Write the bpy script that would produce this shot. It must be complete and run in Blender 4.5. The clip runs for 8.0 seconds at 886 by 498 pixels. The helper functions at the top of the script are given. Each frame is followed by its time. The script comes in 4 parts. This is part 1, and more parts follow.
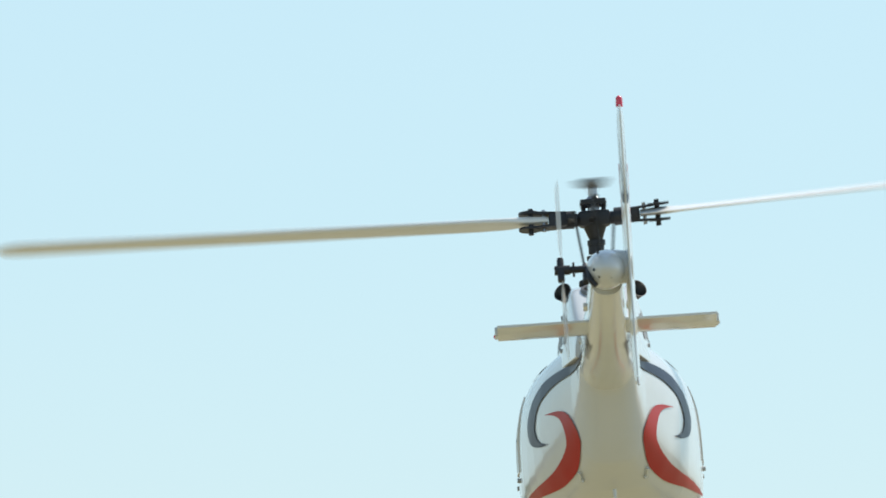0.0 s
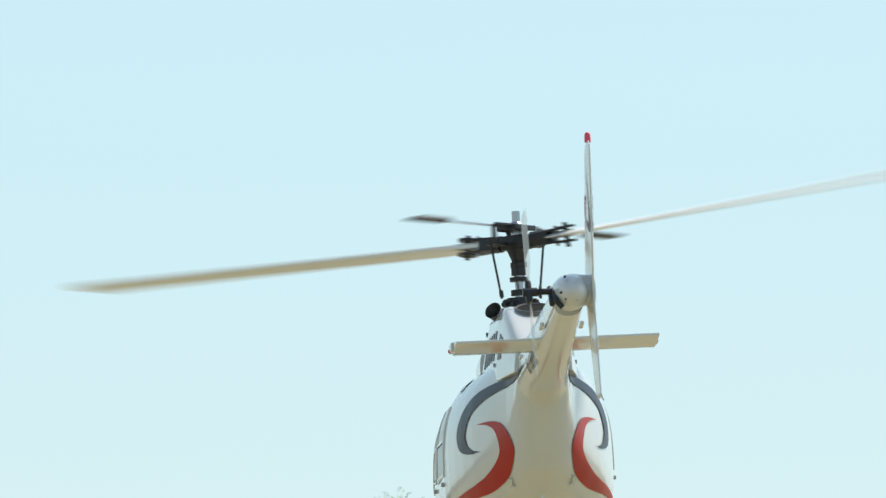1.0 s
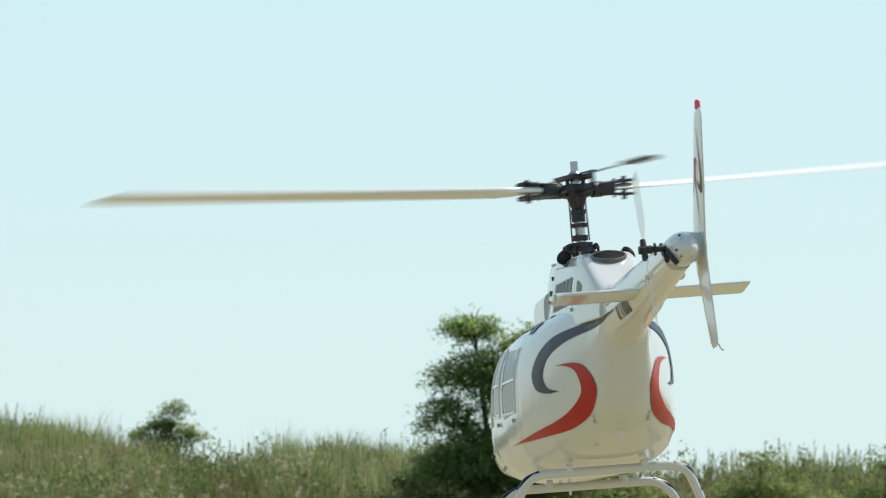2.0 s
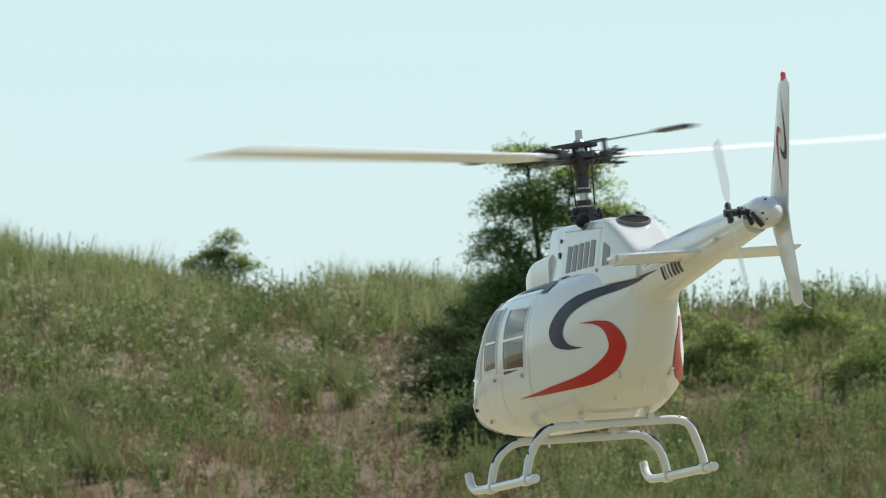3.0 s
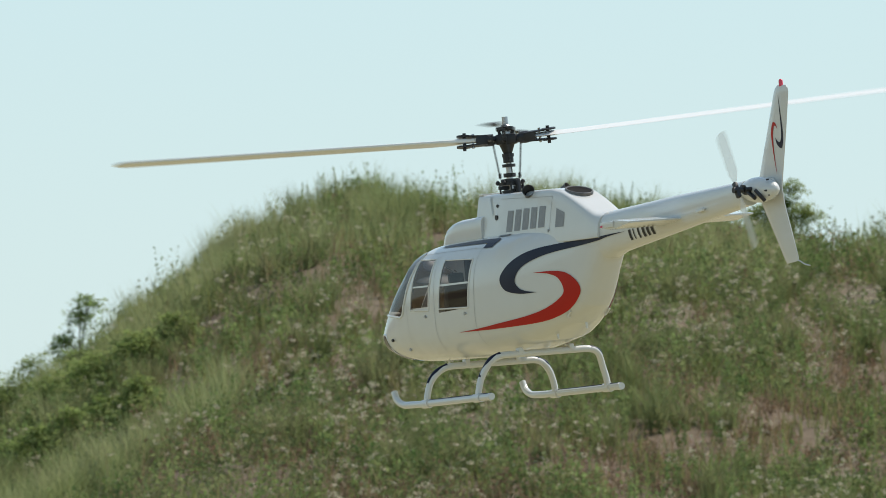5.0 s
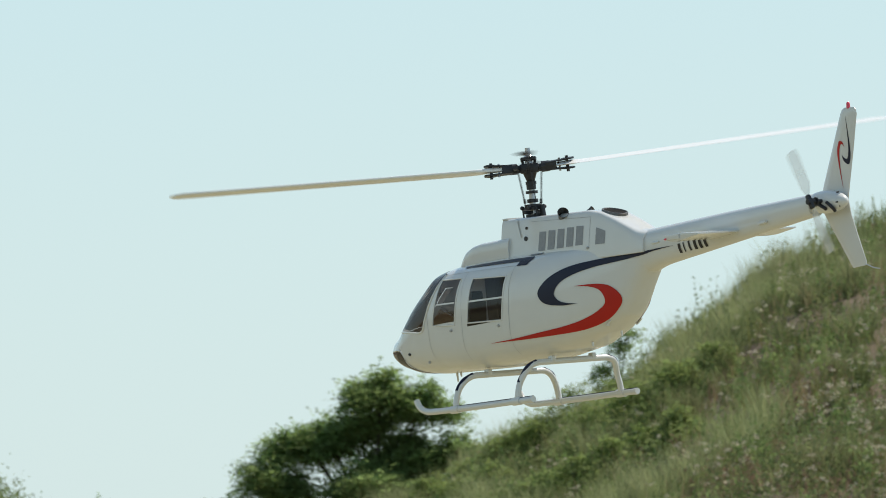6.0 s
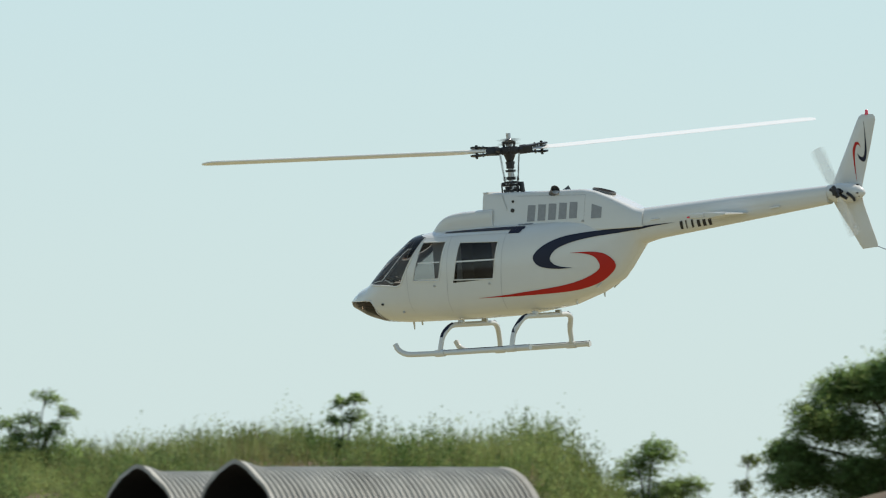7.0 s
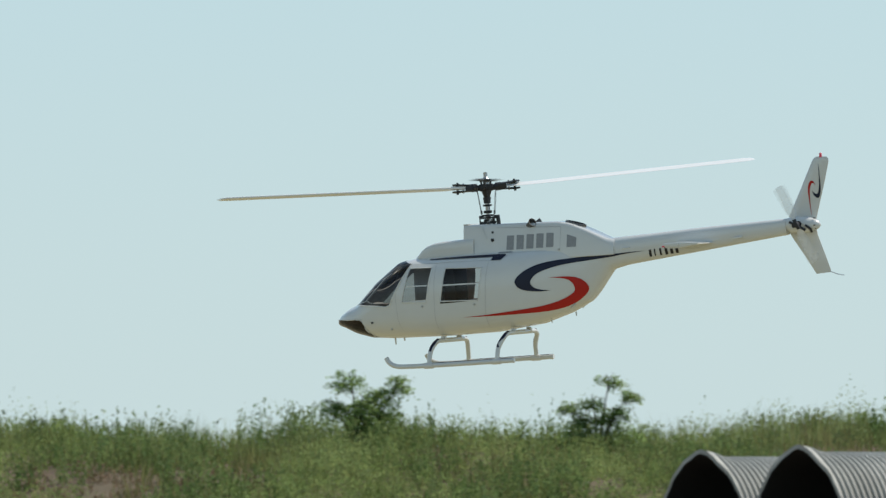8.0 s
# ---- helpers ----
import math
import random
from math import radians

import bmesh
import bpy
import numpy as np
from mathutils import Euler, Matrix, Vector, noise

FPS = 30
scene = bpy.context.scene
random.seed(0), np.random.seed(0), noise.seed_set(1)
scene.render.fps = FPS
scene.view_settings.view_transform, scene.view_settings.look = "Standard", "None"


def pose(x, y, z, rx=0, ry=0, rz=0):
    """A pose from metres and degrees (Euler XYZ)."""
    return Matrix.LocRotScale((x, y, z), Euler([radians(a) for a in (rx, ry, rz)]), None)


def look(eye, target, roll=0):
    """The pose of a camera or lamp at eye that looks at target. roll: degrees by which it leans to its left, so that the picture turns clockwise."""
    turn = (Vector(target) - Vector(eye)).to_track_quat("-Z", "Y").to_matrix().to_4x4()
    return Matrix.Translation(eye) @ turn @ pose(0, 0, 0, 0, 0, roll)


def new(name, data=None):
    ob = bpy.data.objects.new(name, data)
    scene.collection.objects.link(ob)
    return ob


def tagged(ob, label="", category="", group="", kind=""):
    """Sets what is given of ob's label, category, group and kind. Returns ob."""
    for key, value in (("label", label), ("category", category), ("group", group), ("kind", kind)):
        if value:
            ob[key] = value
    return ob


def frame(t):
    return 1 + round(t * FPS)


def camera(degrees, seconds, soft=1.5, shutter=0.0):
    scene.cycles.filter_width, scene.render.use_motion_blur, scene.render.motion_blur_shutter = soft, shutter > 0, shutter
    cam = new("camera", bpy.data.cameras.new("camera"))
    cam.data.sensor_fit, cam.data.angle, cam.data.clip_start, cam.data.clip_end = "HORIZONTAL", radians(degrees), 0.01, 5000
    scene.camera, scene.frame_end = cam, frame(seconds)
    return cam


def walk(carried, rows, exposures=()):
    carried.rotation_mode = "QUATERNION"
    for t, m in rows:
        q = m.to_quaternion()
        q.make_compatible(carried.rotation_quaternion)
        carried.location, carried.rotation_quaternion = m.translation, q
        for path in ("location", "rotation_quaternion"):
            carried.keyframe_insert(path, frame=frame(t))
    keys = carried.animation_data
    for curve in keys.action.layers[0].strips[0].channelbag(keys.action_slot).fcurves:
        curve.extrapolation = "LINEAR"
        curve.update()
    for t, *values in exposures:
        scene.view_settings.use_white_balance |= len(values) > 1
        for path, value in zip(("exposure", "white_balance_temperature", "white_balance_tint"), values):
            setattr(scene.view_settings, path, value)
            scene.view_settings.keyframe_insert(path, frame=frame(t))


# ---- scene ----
# A white scale-model helicopter hovers and turns before a weedy bank; a long lens on a tripod pans after it.
cam = camera(5.2, 8.0, soft=0.85, shutter=0.11)
cam.data.dof.use_dof, cam.data.dof.focus_distance, cam.data.dof.aperture_fstop = True, 19.6, 55
CAMERA_ROWS = [
    (0, pose(0, 0, 1.6, 94.4027, 0, -5.0042)),
    (0.5, pose(0, 0, 1.6, 94.2696, 0, -4.9380)),
    (1, pose(0, 0, 1.6, 94.1197, 0, -4.8712)),
    (1.2, pose(0, 0, 1.6, 94.0402, 0, -4.8049)),
    (2.3, pose(0, 0, 1.6, 92.7601, 0, -4.4057)),
    (2.5, pose(0, 0, 1.6, 92.6535, 0, -4.4424)),
    (3, pose(0, 0, 1.6, 92.0351, 0, -4.1462)),
    (3.5, pose(0, 0, 1.6, 92.0984, 0, -3.5712)),
    (4, pose(0, 0, 1.6, 91.6395, 0, -3.2551)),
    (4.2, pose(0, 0, 1.6, 91.7624, 0, -2.8095)),
    (5.3, pose(0, 0, 1.6, 91.7124, 0, 0.0000)),
    (5.5, pose(0, 0, 1.6, 91.6528, 0, 0.6118)),
    (5.7, pose(0, 0, 1.6, 91.8190, 0, 1.2470)),
    (6, pose(0, 0, 1.6, 91.9184, 0, 2.3278)),
    (6.5, pose(0, 0, 1.6, 91.6293, 0, 3.6079)),
    (6.7, pose(0, 0, 1.6, 91.5829, 0, 4.3461)),
    (7, pose(0, 0, 1.6, 91.5625, 0, 5.5864)),
    (7.2, pose(0, 0, 1.6, 91.5264, 0, 6.4409)),
    (7.5, pose(0, 0, 1.6, 91.5427, 0, 7.3983)),
    (8, pose(0, 0, 1.6, 91.4764, 0, 8.8945)),
]
FLIGHT_ROWS = [
    (0, pose(1.415, 13.362, 2.146, -3.76, 1.82, 84.28)),
    (0.5, pose(1.352, 13.800, 2.089, -3.29, 2.36, 85.87)),
    (1, pose(1.364, 14.396, 2.120, -2.72, 2.05, 88.27)),
    (1.2, pose(1.364, 14.648, 2.130, -2.70, 1.78, 89.36)),
    (2.5, pose(1.492, 15.715, 1.854, -5.03, 2.25, 95.71)),
    (3, pose(1.445, 16.182, 1.798, -3.91, 2.83, 100.41)),
    (3.5, pose(1.334, 16.753, 1.769, -2.75, 2.97, 105.10)),
    (4, pose(1.144, 17.540, 1.787, -4.41, 2.54, 109.58)),
    (4.2, pose(1.025, 17.598, 1.799, -3.52, 2.73, 110.51)),
    (5.3, pose(0.205, 21.355, 1.957, -4.89, 2.40, 120.90)),
    (5.5, pose(-0.008, 21.664, 1.974, -5.14, 2.85, 123.38)),
    (5.7, pose(-0.246, 21.623, 1.982, -4.63, 3.12, 125.49)),
    (6, pose(-0.657, 22.352, 2.004, -4.11, 4.04, 130.60)),
    (6.5, pose(-1.380, 24.227, 2.050, -2.71, 5.29, 142.23)),
    (6.7, pose(-1.713, 24.713, 2.045, -3.13, 3.91, 146.59)),
    (7, pose(-2.345, 26.168, 2.050, -2.64, 2.78, 153.30)),
    (7.2, pose(-2.751, 26.995, 2.052, -2.89, 2.66, 157.10)),
    (7.5, pose(-3.327, 28.000, 2.050, -2.15, 3.35, 159.16)),
    (8, pose(-4.464, 29.620, 2.029, -2.85, 3.06, 165.17)),
]
walk(cam, CAMERA_ROWS, exposures=[(0, 0.11, 6480, 10), (1, 0.13, 6640, 10), (2.5, 0.13, 6800, 10.5), (4, 0.07, 6720, 10.5), (5.5, 0.03, 6720, 10.5), (7, -0.05, 6760, 10.5), (8, -0.16, 6520, 10.5)])

# ---- world and sun ----
SUN_EL, SUN_AZ = radians(54), radians(-52)     # sun_az: to the left of the +y axis
world = bpy.data.worlds.new("sky")
scene.world = world
world.use_nodes = True
nt = world.node_tree
sky = nt.nodes.new("ShaderNodeTexSky")
sky.sky_type, sky.sun_disc = "NISHITA", False
sky.sun_elevation, sky.sun_rotation = SUN_EL, -SUN_AZ
sky.air_density, sky.dust_density, sky.ozone_density = 1.0, 0.4, 1.5
haze = nt.nodes.new("ShaderNodeMix")              # thin summer haze over the whole sky
haze.data_type = "RGBA"
where, split, fade, low, tone = (nt.nodes.new("ShaderNode" + k) for k in ("TexCoord", "SeparateXYZ", "MapRange", "MapRange", "Mix"))
fade.inputs[1].default_value, fade.inputs[2].default_value = 0.0, 0.45      # haze thins out towards the zenith
fade.inputs[3].default_value, fade.inputs[4].default_value = 0.90, 0.25
low.inputs[1].default_value, low.inputs[2].default_value = 0.0, 0.08         # and turns whiter towards the horizon
tone.data_type = "RGBA"
tone.inputs[6].default_value, tone.inputs[7].default_value = (5.25, 6.70, 6.95, 1), (4.45, 6.46, 7.30, 1)
nt.links.new(split.outputs[2], low.inputs[0])
nt.links.new(low.outputs[0], tone.inputs[0])
nt.links.new(tone.outputs[2], haze.inputs[7])
nt.links.new(where.outputs["Generated"], split.inputs[0])
nt.links.new(split.outputs[2], fade.inputs[0])
nt.links.new(fade.outputs[0], haze.inputs[0])
nt.links.new(sky.outputs[0], haze.inputs[6])
nt.links.new(haze.outputs[2], nt.nodes["Background"].inputs[0])
nt.nodes["Background"].inputs[1].default_value = 0.12
sun_dir = Vector((-math.sin(SUN_AZ) * math.cos(SUN_EL), math.cos(SUN_AZ) * math.cos(SUN_EL), math.sin(SUN_EL)))
sun = new("sun", bpy.data.lights.new("sun", "SUN"))
sun.data.energy, sun.data.angle, sun.data.color = 4.6, radians(0.53), (1.0, 0.95, 0.87)
sun.matrix_world = look(sun_dir * 50, (0, 0, 0))


# ---- materials ----
def material(name, colour, rough=0.5, metal=0.0, vary=0.1, scale=8.0, bump=0.0, bump_scale=60.0, spec=0.5, coat=0.0,
             second=None, patch_scale=1.5, island=0.0, through_light=0.0):
    """A principled surface with grain at one scale, patches at another, and relief."""
    m = bpy.data.materials.new(name)
    m.use_nodes = True
    n, l = m.node_tree.nodes, m.node_tree.links
    p = n["Principled BSDF"]
    p.inputs["Roughness"].default_value, p.inputs["Metallic"].default_value = rough, metal
    p.inputs["Specular IOR Level"].default_value, p.inputs["Coat Weight"].default_value = spec, coat
    p.inputs["Coat Roughness"].default_value = 0.08
    tc = n.new("ShaderNodeTexCoord")
    fine, broad = n.new("ShaderNodeTexNoise"), n.new("ShaderNodeTexNoise")
    fine.inputs["Scale"].default_value, broad.inputs["Scale"].default_value = scale, patch_scale
    fine.inputs["Detail"].default_value, broad.inputs["Detail"].default_value = 5, 3
    for tex in (fine, broad):
        l.new(tc.outputs["Object"], tex.inputs["Vector"])
    mix = n.new("ShaderNodeMix")
    mix.data_type = "RGBA"
    mix.inputs[6].default_value = (*colour, 1)
    mix.inputs[7].default_value = (*(second or [c * 0.75 for c in colour]), 1)
    ramp = n.new("ShaderNodeMapRange")
    ramp.inputs[1].default_value, ramp.inputs[2].default_value = 0.35, 0.65
    l.new(broad.outputs["Fac"], ramp.inputs[0])
    last = ramp.outputs[0]
    if second is None:
        soft = n.new("ShaderNodeMath")
        soft.operation = "MULTIPLY"
        soft.inputs[1].default_value = vary
        l.new(last, soft.inputs[0])
        last = soft.outputs[0]
    l.new(last, mix.inputs[0])
    hsv = n.new("ShaderNodeHueSaturation")
    val = n.new("ShaderNodeMapRange")
    val.inputs[3].default_value, val.inputs[4].default_value = 1 - vary, 1 + vary
    l.new(fine.outputs["Fac"], val.inputs[0])
    out = val.outputs[0]
    if island:
        geo = n.new("ShaderNodeNewGeometry")
        isl = n.new("ShaderNodeMapRange")
        isl.inputs[3].default_value, isl.inputs[4].default_value = 1 - island, 1 + island
        l.new(geo.outputs["Random Per Island"], isl.inputs[0])
        mul = n.new("ShaderNodeMath")
        mul.operation = "MULTIPLY"
        l.new(out, mul.inputs[0])
        l.new(isl.outputs[0], mul.inputs[1])
        out = mul.outputs[0]
        hue = n.new("ShaderNodeMapRange")
        hue.inputs[3].default_value, hue.inputs[4].default_value = 0.485, 0.515
        l.new(geo.outputs["Random Per Island"], hue.inputs[0])
        l.new(hue.outputs[0], hsv.inputs["Hue"])
    l.new(out, hsv.inputs["Value"])
    l.new(mix.outputs[2], hsv.inputs["Color"])
    l.new(hsv.outputs[0], p.inputs["Base Color"])
    if bump:
        tex, b = n.new("ShaderNodeTexNoise"), n.new("ShaderNodeBump")
        tex.inputs["Scale"].default_value, tex.inputs["Detail"].default_value = bump_scale, 6
        b.inputs["Strength"].default_value, b.inputs["Distance"].default_value = bump, 0.02
        l.new(tc.outputs["Object"], tex.inputs["Vector"])
        l.new(tex.outputs["Fac"], b.inputs["Height"])
        l.new(b.outputs[0], p.inputs["Normal"])
    if through_light:
        tr, ms = n.new("ShaderNodeBsdfTranslucent"), n.new("ShaderNodeMixShader")
        ms.inputs[0].default_value = through_light
        l.new(hsv.outputs[0], tr.inputs["Color"])
        l.new(p.outputs[0], ms.inputs[1])
        l.new(tr.outputs[0], ms.inputs[2])
        l.new(ms.outputs[0], n["Material Output"].inputs["Surface"])
    return m


def glass(name, tint):
    m = bpy.data.materials.new(name)
    m.use_nodes = True
    n, l = m.node_tree.nodes, m.node_tree.links
    tr, gl, mix, fr = (n.new("ShaderNode" + k) for k in ("BsdfTransparent", "BsdfGlossy", "MixShader", "Fresnel"))
    tr.inputs[0].default_value = (*tint, 1)
    gl.inputs["Roughness"].default_value = 0.03
    fr.inputs[0].default_value = 1.45
    l.new(fr.outputs[0], mix.inputs[0])
    l.new(tr.outputs[0], mix.inputs[1])
    l.new(gl.outputs[0], mix.inputs[2])
    l.new(mix.outputs[0], n["Material Output"].inputs["Surface"])
    return m


WHITE = material("white_gelcoat", (0.645, 0.645, 0.615), 0.24, vary=0.03, scale=25, patch_scale=5, coat=0.7)
NAVY = material("navy_vinyl", (0.009, 0.012, 0.032), 0.35, vary=0.1, scale=30, spec=0.3)
RED = material("red_vinyl", (0.46, 0.02, 0.014), 0.35, vary=0.06, scale=30, spec=0.25)
BLACK = material("black_plastic", (0.018, 0.018, 0.02), 0.45, vary=0.2, scale=60, bump=0.05)
STEEL = material("steel", (0.45, 0.45, 0.46), 0.3, metal=1.0, vary=0.1, scale=60)
GREY = material("grey_mesh", (0.28, 0.29, 0.30), 0.6, vary=0.15, scale=120)
SEAM = material("seam_grey", (0.42, 0.42, 0.41), 0.6, vary=0.1, scale=40)
BLADE = material("white_blade", (0.82, 0.81, 0.77), 0.3, vary=0.03, scale=20)
LINER = material("grey_headliner", (0.42, 0.415, 0.40), 0.85, vary=0.12, scale=40)
SEAT = material("dark_upholstery", (0.105, 0.083, 0.07), 0.8, vary=0.2, scale=40)
CABIN = material("cabin_brown", (0.22, 0.14, 0.09), 0.8, vary=0.2, scale=30)
GLASS = glass("tinted_acrylic", (0.66, 0.665, 0.655))
SCREEN_GLASS = glass("smoke_grey_acrylic", (0.42, 0.42, 0.41))
NOSE_GLASS = glass("smoked_acrylic", (0.12, 0.085, 0.06))
TAIL_BLADE = material("milky_blade", (0.78, 0.78, 0.76), 0.35, vary=0.03, scale=20)
see = [TAIL_BLADE.node_tree.nodes.new("ShaderNode" + k) for k in ("BsdfTransparent", "MixShader")]
see[1].inputs[0].default_value = 0.3
TAIL_BLADE.node_tree.links.new(see[0].outputs[0], see[1].inputs[1])
TAIL_BLADE.node_tree.links.new(TAIL_BLADE.node_tree.nodes["Principled BSDF"].outputs[0], see[1].inputs[2])
TAIL_BLADE.node_tree.links.new(see[1].outputs[0], TAIL_BLADE.node_tree.nodes["Material Output"].inputs["Surface"])
LAMP_RED = material("red_lens", (0.80, 0.07, 0.12), 0.25, vary=0.05)
LAMP_CLEAR = material("clear_lens", (0.7, 0.7, 0.68), 0.2, vary=0.05)
SOOT_STEEL = material("sooty_steel", (0.16, 0.15, 0.14), 0.42, metal=0.8, vary=0.3, scale=70)
# soot in the exhaust bores, and painted shade for the cooling opening
EXHAUST = material("soot_and_shade_black", (0.016, 0.015, 0.014), 0.9, vary=0.25, scale=50, spec=0.1)


# ---- small mesh helpers ----
def part(name, bm, mat, parent=None, label="", smooth=True):
    me = bpy.data.meshes.new(name)
    bmesh.ops.recalc_face_normals(bm, faces=bm.faces)
    bm.to_mesh(me)
    bm.free()
    if smooth:
        me.polygons.foreach_set("use_smooth", [True] * len(me.polygons))
        me.set_sharp_from_angle(angle=radians(38))
    me.materials.append(mat)
    ob = new(name, me)
    if parent:
        ob.parent = parent
    if label:
        ob["label"] = label
    return ob


def box(bm, size, m=Matrix(), bevel=0.0):
    r = bmesh.ops.create_cube(bm, size=1.0, matrix=m @ Matrix.Diagonal((*size, 1)))
    if bevel:
        es = list({e for v in r["verts"] for e in v.link_edges})
        bmesh.ops.bevel(bm, geom=es, offset=bevel, segments=2, affect="EDGES", profile=0.6)
    return bm


def rod(bm, a, b, r1, r2=None, seg=12):
    a, b = Vector(a), Vector(b)
    d = b - a
    m = Matrix.Translation((a + b) / 2) @ d.to_track_quat("Z", "Y").to_matrix().to_4x4()
    bmesh.ops.create_cone(bm, cap_ends=True, segments=seg, radius1=r1, radius2=r1 if r2 is None else r2, depth=d.length, matrix=m)
    return bm


def smooth_line(pts, n):
    """Catmull-Rom through pts, n points."""
    p = np.array(pts, float)
    p = np.vstack([2 * p[0] - p[1], p, 2 * p[-1] - p[-2]])
    k = len(p) - 3
    out = []
    for t in np.linspace(0, k - 1e-9, n):
        i, f = int(t), t - int(t)
        a, b, c, d = p[i:i + 4]
        out.append(0.5 * (2 * b + (c - a) * f + (2 * a - 5 * b + 4 * c - d) * f * f + (3 * b - a - 3 * c + d) * f ** 3))
    return np.array(out)


def tube(bm, pts, radius, seg=10, n=None):
    """A capped tube along a smooth line."""
    line = smooth_line(pts, n or 6 * len(pts))
    rad = radius if callable(radius) else (lambda f: radius)
    rings, side = [], None
    for i, c in enumerate(line):
        d = Vector(line[min(i + 1, len(line) - 1)] - line[max(i - 1, 0)]).normalized()
        side = (side - d * side.dot(d)).normalized() if side else d.orthogonal().normalized()
        up = d.cross(side)
        r = rad(i / (len(line) - 1))
        rings.append([bm.verts.new(Vector(c) + (side * math.cos(a) + up * math.sin(a)) * r) for a in np.linspace(0, math.tau, seg, endpoint=False)])
    for a, b in zip(rings, rings[1:]):
        for j in range(seg):
            bm.faces.new((a[j], a[(j + 1) % seg], b[(j + 1) % seg], b[j]))
    bm.faces.new(rings[0][::-1])
    bm.faces.new(rings[-1])
    return bm


def loft(xs, bottom, top, half, waist, power, ring=96):
    """Rings across the x axis: bottom, top and half width at each x, waist (share of the height where it is widest), and the
    superellipse's power."""
    bm = bmesh.new()
    rings = []
    for x, zb, zt, w, k, p in zip(xs, bottom, top, half, waist, power):
        zm = zb + (zt - zb) * k
        vs = []
        for a in np.linspace(0, math.tau, ring, endpoint=False):
            c, s = math.cos(a), math.sin(a)
            y = w * math.copysign(abs(c) ** (2 / p), c)
            z = zm + (zt - zm if s > 0 else zm - zb) * math.copysign(abs(s) ** (2 / p), s)
            vs.append(bm.verts.new((x, y, z)))
        rings.append(vs)
    for a, b in zip(rings, rings[1:]):
        for j in range(ring):
            bm.faces.new((a[j], a[(j + 1) % ring], b[(j + 1) % ring], b[j]))
    bm.faces.new(rings[0])
    bm.faces.new(rings[-1][::-1])
    return bm


def curve_at(xs, table, soften=2):
    """A table of (x, value) read at xs, lightly smoothed."""
    t = sorted(table)
    v = np.interp(xs, [a for a, _ in t], [b for _, b in t])
    for _ in range(soften):
        v[1:-1] = 0.25 * v[:-2] + 0.5 * v[1:-1] + 0.25 * v[2:]
    return v


def inside(x, z, poly):
    hit = False
    for (x1, z1), (x2, z2) in zip(poly, poly[1:] + poly[:1]):
        if (z1 > z) != (z2 > z) and x < x1 + (z - z1) / (z2 - z1) * (x2 - x1):
            hit = not hit
    return hit


from mathutils.bvhtree import BVHTree


def drop(tree, x, z, side, lift):
    """The point of the skin at (x, z) on one side, lifted off it."""
    p, nrm, *_ = tree.ray_cast(Vector((x, side * 0.6, z)), Vector((0, -side, 0)))
    if p is None:
        p, nrm, *_ = tree.find_nearest(Vector((x, side * 0.05, z)))
    if nrm.y * side < 0:
        nrm = -nrm
    return p + nrm * lift


def ribbon(tree, edge_a, edge_b, side, lift=0.0014, n=90, across=9):
    """A film on the skin between two lines of (x, z)."""
    a, b = smooth_line(edge_a, n), smooth_line(edge_b, n)
    bm = bmesh.new()
    grid = [[bm.verts.new(drop(tree, *(a[i] + (b[i] - a[i]) * j / (across - 1)), side, lift)) for j in range(across)] for i in range(n)]
    for i in range(n - 1):
        for j in range(across - 1):
            bm.faces.new((grid[i][j], grid[i + 1][j], grid[i + 1][j + 1], grid[i][j + 1]))
    bmesh.ops.remove_doubles(bm, verts=bm.verts, dist=1e-5)
    return bm


def outline(tree, poly, side, r, n=12, lift=0.0):
    """A closed bead along a polygon on the skin."""
    pts = []
    for p, q in zip(poly, poly[1:] + poly[:1]):
        for f in np.linspace(0, 1, n, endpoint=False):
            pts.append(drop(tree, p[0] + (q[0] - p[0]) * f, p[1] + (q[1] - p[1]) * f, side, lift))
    bm = bmesh.new()
    for i, p in enumerate(pts):
        q = pts[(i + 1) % len(pts)]
        if (q - p).length < 0.04:
            rod(bm, p, q, r, seg=6)
    return bm


